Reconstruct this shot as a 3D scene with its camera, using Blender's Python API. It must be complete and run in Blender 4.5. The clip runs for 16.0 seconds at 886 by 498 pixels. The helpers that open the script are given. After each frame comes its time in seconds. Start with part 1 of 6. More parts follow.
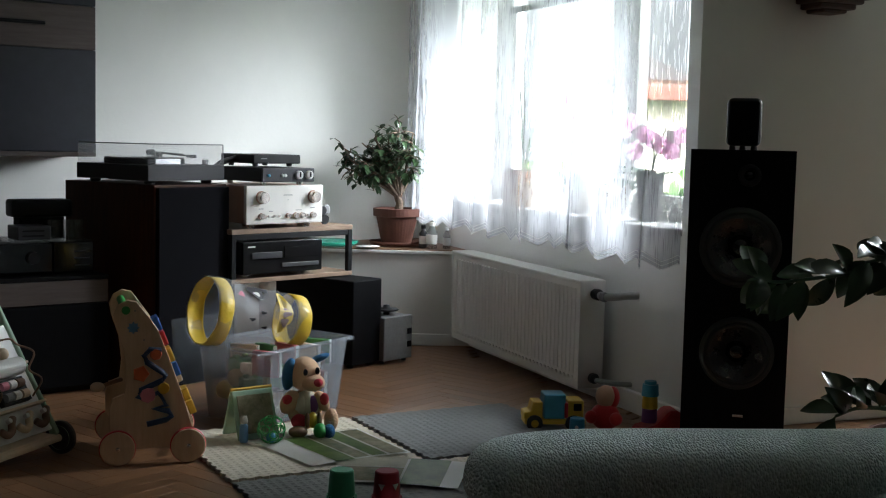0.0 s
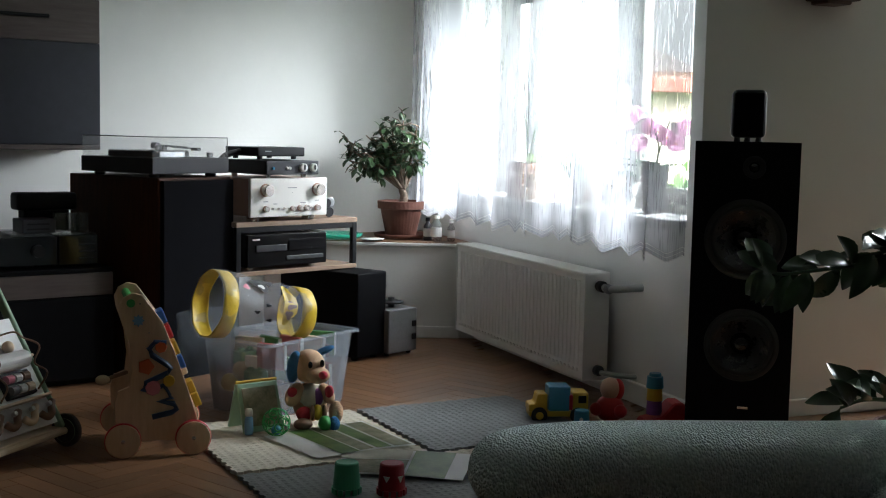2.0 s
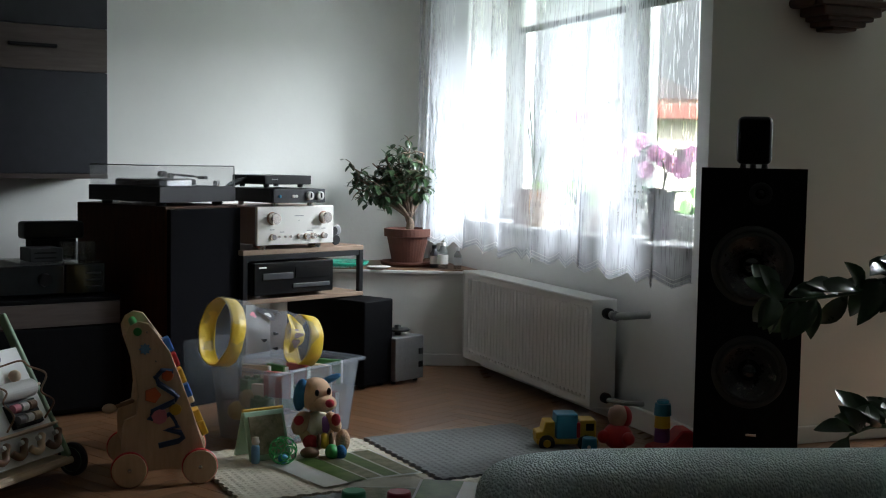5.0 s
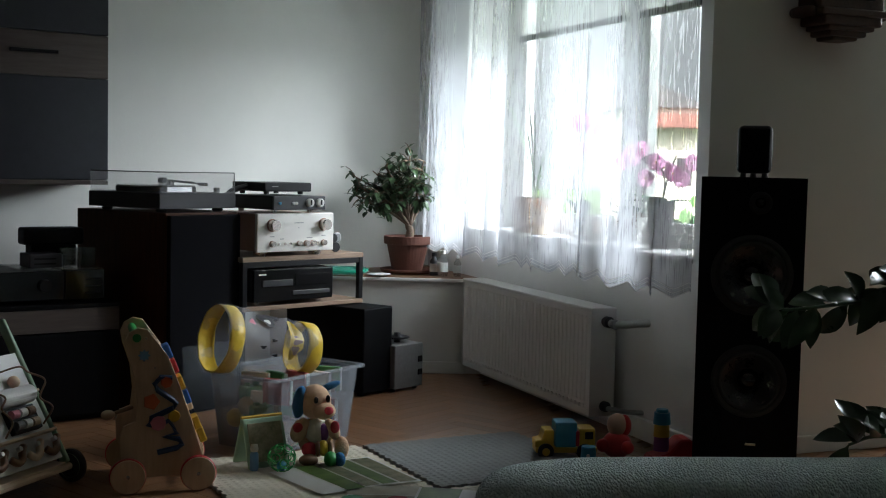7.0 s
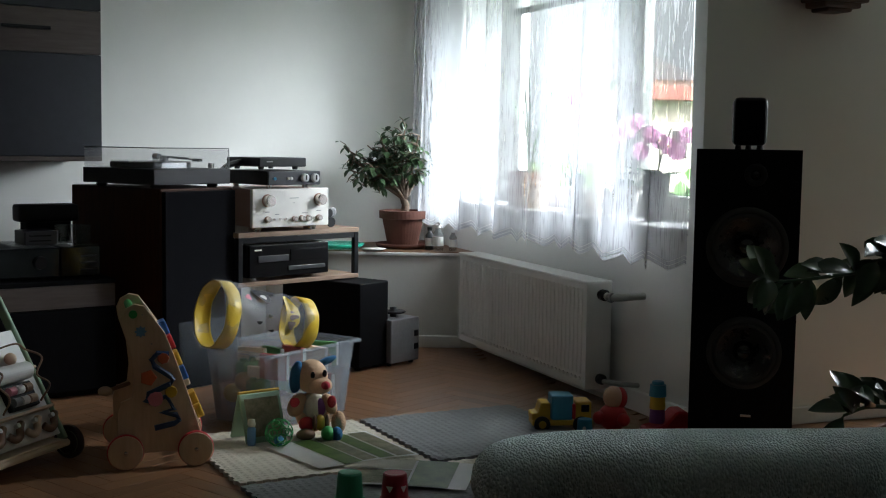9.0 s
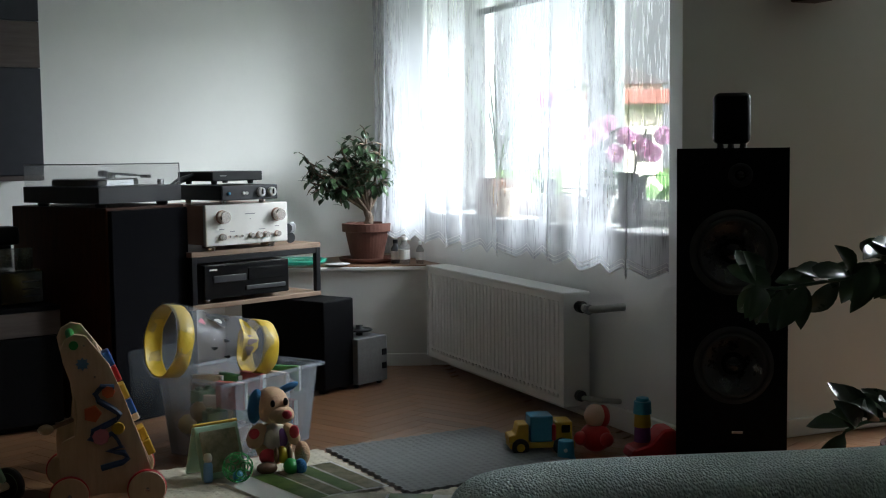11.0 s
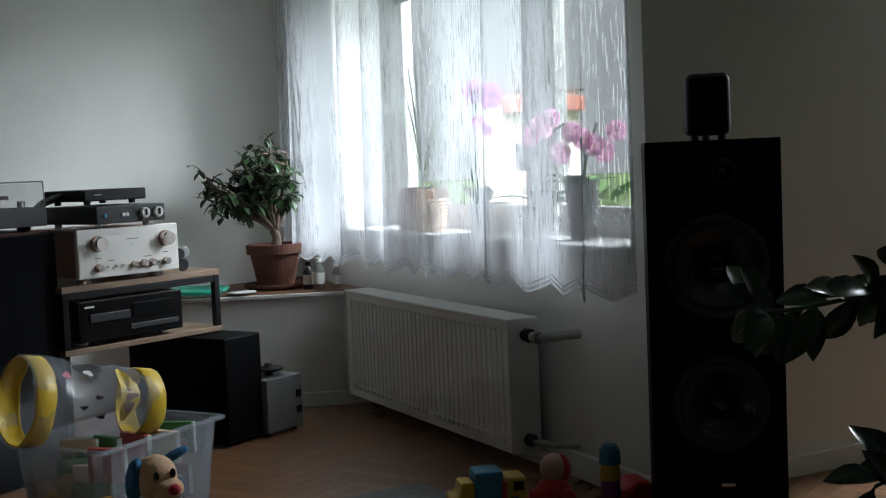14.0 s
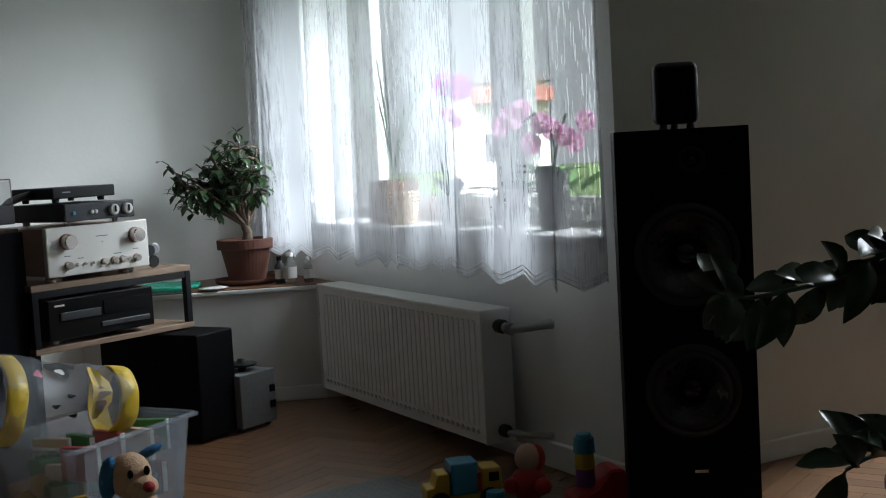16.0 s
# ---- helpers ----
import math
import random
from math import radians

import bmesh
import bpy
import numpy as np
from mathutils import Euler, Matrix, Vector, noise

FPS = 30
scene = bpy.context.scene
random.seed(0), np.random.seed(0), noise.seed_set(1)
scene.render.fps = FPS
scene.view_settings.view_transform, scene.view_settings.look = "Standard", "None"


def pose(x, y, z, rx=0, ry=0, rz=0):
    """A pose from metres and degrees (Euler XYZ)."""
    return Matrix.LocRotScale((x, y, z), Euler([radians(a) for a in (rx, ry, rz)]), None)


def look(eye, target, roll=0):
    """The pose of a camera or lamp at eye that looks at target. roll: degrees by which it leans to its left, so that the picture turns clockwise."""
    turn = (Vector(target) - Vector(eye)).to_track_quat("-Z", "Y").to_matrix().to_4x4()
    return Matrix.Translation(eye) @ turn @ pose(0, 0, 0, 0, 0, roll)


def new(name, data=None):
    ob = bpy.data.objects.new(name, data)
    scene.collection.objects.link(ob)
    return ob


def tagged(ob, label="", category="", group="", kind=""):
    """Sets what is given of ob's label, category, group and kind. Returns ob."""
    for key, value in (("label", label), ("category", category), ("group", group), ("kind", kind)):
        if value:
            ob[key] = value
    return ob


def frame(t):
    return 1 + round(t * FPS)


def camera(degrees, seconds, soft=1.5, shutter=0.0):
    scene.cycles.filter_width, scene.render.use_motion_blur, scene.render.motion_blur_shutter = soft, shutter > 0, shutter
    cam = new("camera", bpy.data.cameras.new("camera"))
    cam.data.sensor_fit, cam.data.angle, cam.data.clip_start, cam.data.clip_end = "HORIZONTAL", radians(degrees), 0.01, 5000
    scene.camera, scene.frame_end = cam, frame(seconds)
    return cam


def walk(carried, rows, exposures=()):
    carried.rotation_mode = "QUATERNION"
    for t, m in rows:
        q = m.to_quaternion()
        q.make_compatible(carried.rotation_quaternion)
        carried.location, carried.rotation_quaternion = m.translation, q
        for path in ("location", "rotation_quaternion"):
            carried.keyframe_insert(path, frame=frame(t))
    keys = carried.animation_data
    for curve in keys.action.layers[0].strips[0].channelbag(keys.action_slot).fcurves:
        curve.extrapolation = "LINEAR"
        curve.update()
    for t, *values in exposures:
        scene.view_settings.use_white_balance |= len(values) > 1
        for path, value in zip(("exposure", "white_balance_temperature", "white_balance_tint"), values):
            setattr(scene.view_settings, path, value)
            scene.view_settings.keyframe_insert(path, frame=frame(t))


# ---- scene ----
PATH = [
    (0, pose(0.000, 0.000, 0.950, 84.90, -1.33, -0.07)),
    (0.5, pose(0.000, 0.000, 0.950, 84.45, -1.51, 0.09)),
    (1, pose(0.000, 0.000, 0.950, 84.09, -1.51, 0.12)),
    (1.5, pose(0.000, 0.000, 0.950, 84.09, -1.48, 0.15)),
    (2, pose(0.000, 0.000, 0.950, 84.54, -1.21, 0.13)),
    (2.5, pose(0.000, 0.000, 0.950, 85.11, -1.15, 0.17)),
    (3, pose(0.000, 0.000, 0.950, 85.29, -1.37, 0.24)),
    (5.5, pose(0.000, 0.000, 0.950, 86.32, -0.76, 0.50)),
    (6, pose(0.000, 0.000, 0.950, 87.15, -0.45, 0.44)),
    (6.5, pose(0.000, 0.000, 0.950, 86.98, -1.13, 0.45)),
    (7, pose(0.000, 0.000, 0.950, 86.19, -1.26, 0.43)),
    (7.5, pose(0.000, 0.000, 0.950, 85.29, -1.34, 0.37)),
    (8, pose(0.000, 0.000, 0.950, 84.99, -1.54, 0.45)),
    (8.5, pose(0.000, 0.000, 0.950, 85.00, -1.23, 0.41)),
    (8.7, pose(0.000, 0.000, 0.950, 84.97, -1.10, 0.34)),
    (10.1, pose(0.000, 0.000, 0.950, 85.15, 0.05, -0.65)),
    (11, pose(0.007, 0.256, 0.941, 85.44, 0.69, -1.44)),
    (11.5, pose(0.010, 0.376, 0.937, 85.76, 0.95, -1.75)),
    (12, pose(0.013, 0.506, 0.932, 86.34, 1.03, -1.80)),
    (12.5, pose(0.016, 0.622, 0.928, 86.75, 1.31, -3.42)),
    (13, pose(0.020, 0.750, 0.923, 86.66, 1.22, -4.77)),
    (13.5, pose(0.023, 0.864, 0.919, 86.37, 1.05, -5.23)),
    (14, pose(0.024, 0.916, 0.917, 85.93, 2.46, -5.38)),
    (14.5, pose(0.024, 0.915, 0.917, 85.77, 2.02, -5.45)),
    (15, pose(0.024, 0.912, 0.917, 85.98, 5.39, -5.41)),
    (15.5, pose(0.024, 0.917, 0.917, 85.93, 3.60, -5.26)),
    (16, pose(0.024, 0.915, 0.917, 85.49, 3.26, -6.78)),
]
EXPOSURES = [(0.0, 2.46, 6200, 8), (3.0, 2.50, 6200, 8), (5.5, 2.10, 6150, 7), (6.2, 1.98, 6150, 7), (7.0, 1.96, 6150, 7), (8.5, 2.20, 6150, 7), (11.0, 2.08, 6150, 6), (13.0, 1.55, 6100, 6), (16.0, 1.54, 6100, 6)]

cam = camera(40.0, 16.0, soft=1.1)
walk(cam, PATH, exposures=EXPOSURES)

# ---- daylight ----
world = bpy.data.worlds.new("daylight")
scene.world = world
world.use_nodes = True
wn = world.node_tree
sky = wn.nodes.new("ShaderNodeTexSky")
sky.sky_type, sky.sun_disc = "NISHITA", False
sky.air_density, sky.dust_density = 0.4, 8.0
sky.sun_elevation, sky.sun_rotation = radians(42), radians(200)
wn.links.new(sky.outputs[0], wn.nodes["Background"].inputs[0])
wn.nodes["Background"].inputs[1].default_value = 0.15
sun_data = bpy.data.lights.new("sun", "SUN")
sun_data.energy, sun_data.angle, sun_data.color = 4.5, radians(0.5), (1.0, 0.95, 0.88)
sun = new("sun", sun_data)
sun.matrix_world = look((-4, -8, 12), (0, 2, 2))

# the window wall runs from corner A to corner C; U along it, N outwards
A, C = Vector((-0.113, 6.3, 0)), Vector((0.836, 3.987, 0))
U = (C - A).normalized()
N = Vector((-U.y, U.x, 0))
WIN0, WIN1, SILL, HEAD, DEEP = 0.47, 2.43, 0.65, 2.02, 0.34
WMAT = Matrix(((U.x, N.x, 0, A.x), (U.y, N.y, 0, A.y), (0, 0, 1, 0), (0, 0, 0, 1)))   # (along, outwards, up)

lamp_data = bpy.data.lights.new("window_daylight", "AREA")
lamp_data.shape, lamp_data.size, lamp_data.size_y = "RECTANGLE", 3.7, 3.4
lamp_data.energy, lamp_data.color = 680, (0.93, 0.97, 1.0)
lamp = new("window_daylight", lamp_data)
lamp.matrix_world = look(WMAT @ Vector((3.1, 3.2, 3.2)), WMAT @ Vector((1.45, 0.0, 1.3)))

# added sofa light in an unseen, assumed window farther along the right-hand wall
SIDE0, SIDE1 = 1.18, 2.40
side_data = bpy.data.lights.new("side_fill_lamp", "AREA")
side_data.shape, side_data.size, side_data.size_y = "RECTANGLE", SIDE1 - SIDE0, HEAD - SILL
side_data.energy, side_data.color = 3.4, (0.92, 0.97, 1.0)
side = new("side_fill_lamp", side_data)
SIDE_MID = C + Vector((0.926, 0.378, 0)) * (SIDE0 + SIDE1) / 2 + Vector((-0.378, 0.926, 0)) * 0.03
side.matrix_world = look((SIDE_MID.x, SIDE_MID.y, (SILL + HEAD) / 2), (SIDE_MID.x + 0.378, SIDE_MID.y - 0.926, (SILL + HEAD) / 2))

# ---- materials ----
def shade(name, col, rough=0.5, metal=0.0, vary=0.12, scale=12.0, bump=0.0, bscale=None, col2=None, random_by=None, stretch=None, spec=0.5, coat=0.0, trans=0.0, alpha=1.0, stains=0.0):
    m = bpy.data.materials.new(name)
    m.use_nodes = True
    nt = m.node_tree
    b = nt.nodes["Principled BSDF"]
    tc = nt.nodes.new("ShaderNodeTexCoord")
    vec = tc.outputs["Object"]
    if stretch:
        mp = nt.nodes.new("ShaderNodeMapping")
        mp.inputs["Scale"].default_value = stretch
        nt.links.new(vec, mp.inputs[0])
        vec = mp.outputs[0]
    n = nt.nodes.new("ShaderNodeTexNoise")
    n.inputs["Scale"].default_value, n.inputs["Detail"].default_value, n.inputs["Roughness"].default_value = scale, 6, 0.65
    nt.links.new(vec, n.inputs["Vector"])
    ramp = nt.nodes.new("ShaderNodeValToRGB")
    c2 = col2 if col2 else tuple(min(1, c * (1 + vary)) for c in col)
    c1 = col if col2 else tuple(c * (1 - vary) for c in col)
    ramp.color_ramp.elements[0].color, ramp.color_ramp.elements[1].color = (*c1, 1), (*c2, 1)
    ramp.color_ramp.elements[0].position, ramp.color_ramp.elements[1].position = 0.32, 0.68
    nt.links.new(n.outputs["Fac"], ramp.inputs[0])
    out = ramp.outputs[0]
    if stains:
        big = nt.nodes.new("ShaderNodeTexNoise")
        big.inputs["Scale"].default_value, big.inputs["Detail"].default_value = 1.3, 3
        nt.links.new(tc.outputs["Object"], big.inputs["Vector"])
        mr = nt.nodes.new("ShaderNodeMapRange")
        mr.inputs[1].default_value, mr.inputs[2].default_value = 0.3, 0.7
        mr.inputs[3].default_value, mr.inputs[4].default_value = 1 - stains, 1 + stains * 0.5
        nt.links.new(big.outputs["Fac"], mr.inputs[0])
        hv = nt.nodes.new("ShaderNodeHueSaturation")
        nt.links.new(mr.outputs[0], hv.inputs["Value"])
        nt.links.new(out, hv.inputs["Color"])
        out = hv.outputs[0]
    if random_by:
        src = nt.nodes.new("ShaderNodeObjectInfo").outputs["Random"] if random_by == "object" else nt.nodes.new("ShaderNodeNewGeometry").outputs["Random Per Island"]
        mr = nt.nodes.new("ShaderNodeMapRange")
        mr.inputs[3].default_value, mr.inputs[4].default_value = 0.80, 1.16
        nt.links.new(src, mr.inputs[0])
        hv = nt.nodes.new("ShaderNodeHueSaturation")
        nt.links.new(mr.outputs[0], hv.inputs["Value"])
        nt.links.new(out, hv.inputs["Color"])
        out = hv.outputs[0]
    nt.links.new(out, b.inputs["Base Color"])
    rr = nt.nodes.new("ShaderNodeMapRange")
    rr.inputs[3].default_value, rr.inputs[4].default_value = max(0.02, rough - 0.08), min(1, rough + 0.08)
    nt.links.new(n.outputs["Fac"], rr.inputs[0])
    nt.links.new(rr.outputs[0], b.inputs["Roughness"])
    b.inputs["Metallic"].default_value = metal
    b.inputs["Specular IOR Level"].default_value = spec
    b.inputs["Coat Weight"].default_value = coat
    b.inputs["Transmission Weight"].default_value = trans
    b.inputs["Alpha"].default_value = alpha
    if bump:
        n2 = nt.nodes.new("ShaderNodeTexNoise")
        n2.inputs["Scale"].default_value, n2.inputs["Detail"].default_value = bscale or scale * 4, 4
        nt.links.new(vec, n2.inputs["Vector"])
        bp = nt.nodes.new("ShaderNodeBump")
        bp.inputs["Strength"].default_value, bp.inputs["Distance"].default_value = bump, 0.01
        nt.links.new(n2.outputs["Fac"], bp.inputs["Height"])
        nt.links.new(bp.outputs[0], b.inputs["Normal"])
    return m

PLASTER = shade("wall_plaster", (0.74, 0.735, 0.70), 0.85, vary=0.02, scale=5, bump=0.06, bscale=60, stains=0.03)
# dark tone for walls out of view, set low to cut bounced light
FAR_PAINT = shade("bounce_cut_paint", (0.26, 0.245, 0.225), 0.85, vary=0.03, scale=5, bump=0.06, bscale=60, stains=0.04)
WHITE = shade("white_enamel", (0.80, 0.80, 0.78), 0.35, vary=0.02, scale=8)
WHITE_TRIM = shade("white_trim_paint", (0.76, 0.755, 0.73), 0.5, vary=0.04, scale=14)
CEIL = shade("ceiling_paint", (0.8, 0.8, 0.78), 0.9, vary=0.02, scale=4)
OAK = shade("oak_parquet", (0.20, 0.095, 0.045), 0.36, col2=(0.29, 0.15, 0.075), scale=9, stretch=(1.2, 14, 1), bump=0.08, bscale=30, random_by="object", coat=0.15)
OAK_REST = shade("oak_parquet_rest", (0.20, 0.095, 0.045), 0.36, col2=(0.29, 0.15, 0.075), scale=9, bump=0.08, bscale=30, random_by="island", coat=0.15)
WALNUT = shade("walnut_veneer", (0.045, 0.014, 0.006), 0.5, col2=(0.085, 0.028, 0.012), scale=7, stretch=(10, 10, 0.8), spec=0.2)
SHELF_WOOD = shade("rustic_oak_board", (0.20, 0.125, 0.08), 0.55, col2=(0.38, 0.26, 0.18), scale=8, stretch=(1.0, 12, 12), bump=0.1)
LEDGE_WOOD = shade("brown_ledge_board", (0.13, 0.06, 0.03), 0.5, col2=(0.2, 0.1, 0.05), scale=6, stretch=(2, 10, 10))
BLACK = shade("black_paint", (0.006, 0.006, 0.007), 0.45, vary=0.2, scale=30, spec=0.3)
BLACK_SATIN = shade("black_ash_veneer", (0.004, 0.004, 0.005), 0.6, vary=0.3, scale=20, stretch=(12, 12, 1), spec=0.10)
BLACK_GLOSS = shade("black_gloss", (0.008, 0.008, 0.009), 0.12, vary=0.1)
GRILLE = shade("grille_cloth", (0.005, 0.005, 0.007), 0.9, vary=0.3, scale=300, bump=0.3, bscale=500, spec=0.12)
RUBBER = shade("black_rubber", (0.015, 0.015, 0.015), 0.55, vary=0.1)
CONE = shade("woofer_cone", (0.010, 0.010, 0.011), 0.28, vary=0.1, scale=30)
CHAMP = shade("champagne_aluminium", (0.86, 0.83, 0.78), 0.36, metal=0.12, vary=0.03, scale=90, stretch=(1, 1, 12))
CHAMP_SIDE = shade("copper_toned_metal", (0.42, 0.25, 0.19), 0.4, metal=0.6, vary=0.05, scale=40)
KNOB = shade("turned_aluminium", (0.75, 0.68, 0.63), 0.25, metal=0.9, vary=0.04)
CHROME = shade("chrome", (0.8, 0.8, 0.8), 0.12, metal=1.0, vary=0.02)
GREY_METAL = shade("grey_hammered_metal", (0.22, 0.22, 0.225), 0.5, metal=0.3, vary=0.1, scale=60, bump=0.08)
DARK_GREY = shade("dark_grey_metal", (0.05, 0.05, 0.055), 0.42, metal=0.3, vary=0.1, scale=40)
TT_BASE = shade("graphite_plinth", (0.028, 0.026, 0.030), 0.5, vary=0.1, scale=40)
ANTHRACITE = shade("anthracite_laminate", (0.033, 0.034, 0.043), 0.4, vary=0.1, scale=20)
PANEL_WOOD = shade("grey_brown_laminate", (0.090, 0.070, 0.063), 0.5, col2=(0.125, 0.10, 0.09), scale=6, stretch=(1, 8, 10), spec=0.3)
PLY = shade("birch_plywood", (0.62, 0.42, 0.26), 0.55, col2=(0.74, 0.54, 0.36), scale=6, stretch=(9, 9, 1.2), bump=0.05)
PALE_WOOD = shade("pale_toy_wood", (0.68, 0.52, 0.36), 0.5, vary=0.1, scale=10)
BROWN_WOOD = shade("brown_toy_wood", (0.22, 0.12, 0.07), 0.5, vary=0.2, scale=16)
TERRACOTTA = shade("terracotta", (0.105, 0.036, 0.022), 0.8, vary=0.15, scale=18, bump=0.1, stains=0.15)
SOIL = shade("potting_soil", (0.04, 0.028, 0.02), 0.95, vary=0.4, scale=60, bump=0.6)
BARK = shade("grey_bark", (0.17, 0.12, 0.085), 0.85, vary=0.25, scale=30, bump=0.5)
LEAF = shade("ficus_leaf", (0.026, 0.055, 0.022), 0.35, col2=(0.058, 0.105, 0.042), scale=20, random_by="island")
LEAF_GLOSS = shade("glossy_houseplant_leaf", (0.015, 0.036, 0.014), 0.30, col2=(0.03, 0.066, 0.026), scale=14, random_by="island", coat=0.25)
LEAF_ORCHID = shade("orchid_leaf", (0.05, 0.10, 0.06), 0.4, vary=0.2)


def petal(name, col, glow):
    m = bpy.data.materials.new(name)
    m.use_nodes = True
    nt = m.node_tree
    b = nt.nodes["Principled BSDF"]
    b.inputs["Base Color"].default_value, b.inputs["Roughness"].default_value = (*col, 1), 0.6
    n = nt.nodes.new("ShaderNodeTexNoise")
    n.inputs["Scale"].default_value = 60
    ramp = nt.nodes.new("ShaderNodeValToRGB")
    ramp.color_ramp.elements[0].color, ramp.color_ramp.elements[1].color = (*col, 1), (*glow, 1)
    nt.links.new(n.outputs["Fac"], ramp.inputs[0])
    tl = nt.nodes.new("ShaderNodeBsdfTranslucent")
    nt.links.new(ramp.outputs[0], tl.inputs[0])
    nt.links.new(ramp.outputs[0], b.inputs["Base Color"])
    mix = nt.nodes.new("ShaderNodeMixShader")
    mix.inputs[0].default_value = 0.6
    nt.links.new(b.outputs[0], mix.inputs[1])
    nt.links.new(tl.outputs[0], mix.inputs[2])
    nt.links.new(mix.outputs[0], nt.nodes["Material Output"].inputs[0])
    return m

ORCHID = petal("orchid_petal", (0.60, 0.13, 0.54), (0.80, 0.38, 0.74))
ORCHID_PALE = petal("pale_orchid_petal", (0.62, 0.28, 0.48), (0.82, 0.54, 0.70))
YELLOW = shade("yellow_plastic", (0.62, 0.38, 0.03), 0.45, vary=0.06)
YELLOW_VINYL = shade("yellow_vinyl", (0.72, 0.50, 0.03), 0.4, col2=(0.80, 0.55, 0.06), vary=0.1, scale=22, bump=0.3, bscale=30)
RED = shade("red_plastic", (0.55, 0.025, 0.03), 0.4, vary=0.08)
DARK_RED = shade("dark_red_plastic", (0.36, 0.015, 0.03), 0.45, vary=0.08)
BLUE = shade("blue_plastic", (0.025, 0.12, 0.45), 0.4, vary=0.08)
SKY_BLUE = shade("sky_blue_plastic", (0.05, 0.28, 0.45), 0.4, vary=0.08)
NAVY = shade("navy_paint", (0.02, 0.05, 0.13), 0.5, vary=0.1)
PALE_BLUE = shade("pale_blue_paint", (0.16, 0.33, 0.55), 0.5, vary=0.08)
GREEN = shade("green_plastic", (0.04, 0.32, 0.07), 0.4, vary=0.1)
GREEN_CUP = shade("light_green_plastic", (0.06, 0.34, 0.18), 0.45, vary=0.06)
PALE_GREEN = shade("pale_green_paint", (0.33, 0.48, 0.33), 0.5, vary=0.06)
PURPLE = shade("purple_plastic", (0.18, 0.05, 0.22), 0.45, vary=0.08)
ORANGE = shade("orange_paint", (0.65, 0.14, 0.05), 0.5, vary=0.1)
PINK = shade("pink_paint", (0.66, 0.22, 0.28), 0.5, vary=0.1)
PLUSH = shade("tan_plush", (0.62, 0.40, 0.25), 0.95, vary=0.08, scale=40, bump=0.4, bscale=160)
PLUSH_BLUE = shade("blue_plush", (0.03, 0.14, 0.30), 0.95, vary=0.12, scale=40, bump=0.4, bscale=160)
PLUSH_RED = shade("red_plush", (0.55, 0.05, 0.07), 0.95, vary=0.1, scale=40, bump=0.3, bscale=160)
FLESH = shade("doll_vinyl", (0.58, 0.36, 0.26), 0.5, vary=0.06)
CREAM = shade("cream_foam", (0.60, 0.55, 0.44), 0.75, vary=0.08, scale=30, bump=0.25, bscale=45)
GREY_FOAM = shade("grey_foam", (0.20, 0.205, 0.205), 0.75, vary=0.08, scale=30, bump=0.25, bscale=45)
PAPER = shade("glossy_paper", (0.74, 0.73, 0.70), 0.35, vary=0.03)
GREEN_PRINT = shade("green_print", (0.07, 0.14, 0.03), 0.35, col2=(0.22, 0.30, 0.10), scale=16)
PHOTO_PRINT = shade("mixed_print", (0.12, 0.14, 0.06), 0.35, col2=(0.42, 0.36, 0.25), scale=30)
FABRIC_PRINT = shade("printed_fabric", (0.60, 0.57, 0.48), 0.9, vary=0.1, scale=20)
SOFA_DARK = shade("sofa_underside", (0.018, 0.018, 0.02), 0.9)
CLOCK_WOOD = shade("carved_dark_wood", (0.045, 0.022, 0.014), 0.5, col2=(0.08, 0.04, 0.025), scale=14, bump=0.2)
BRASS = shade("brass", (0.65, 0.48, 0.18), 0.3, metal=0.9, vary=0.1)
GREY_PIPE = shade("lagged_pipe", (0.38, 0.39, 0.36), 0.75, vary=0.1, bump=0.2)
CABLE = shade("black_cable", (0.02, 0.02, 0.02), 0.5)
ORANGE_CABLE = shade("orange_cable", (0.4, 0.2, 0.05), 0.5)
GRASS = shade("garden_grass", (0.06, 0.11, 0.03), 0.9, vary=0.4, scale=3, bump=0.4)
RENDER_WALL = shade("house_render", (0.72, 0.70, 0.64), 0.9, vary=0.05, scale=4)
ROOF = shade("grey_roof", (0.10, 0.10, 0.11), 0.8, vary=0.2, scale=20)
ROOF_RED = shade("red_awning", (0.26, 0.11, 0.09), 0.8, vary=0.2, scale=20)
HEDGE = shade("garden_leaf", (0.06, 0.13, 0.035), 0.6, vary=0.4, scale=8, random_by="island")
SPINE = [shade("book_" + n, c, 0.6, vary=0.1) for n, c in (("green", (0.06, 0.2, 0.05)), ("ochre", (0.4, 0.25, 0.08)), ("white", (0.33, 0.31, 0.27)), ("red", (0.35, 0.05, 0.04)), ("blue", (0.05, 0.1, 0.25)))]


def clear_plastic(name, tint, see, rough=0.25):
    m = bpy.data.materials.new(name)
    m.use_nodes = True
    nt = m.node_tree
    b = nt.nodes["Principled BSDF"]
    b.inputs["Base Color"].default_value, b.inputs["Roughness"].default_value = (*tint, 1), rough
    tr = nt.nodes.new("ShaderNodeBsdfTransparent")
    mix = nt.nodes.new("ShaderNodeMixShader")
    n = nt.nodes.new("ShaderNodeTexNoise")
    n.inputs["Scale"].default_value = 18
    mr = nt.nodes.new("ShaderNodeMapRange")
    mr.inputs[3].default_value, mr.inputs[4].default_value = 1 - see - 0.06, 1 - see + 0.06
    nt.links.new(n.outputs["Fac"], mr.inputs[0])
    nt.links.new(mr.outputs[0], mix.inputs[0])
    nt.links.new(tr.outputs[0], mix.inputs[1])
    nt.links.new(b.outputs[0], mix.inputs[2])
    nt.links.new(mix.outputs[0], nt.nodes["Material Output"].inputs[0])
    return m

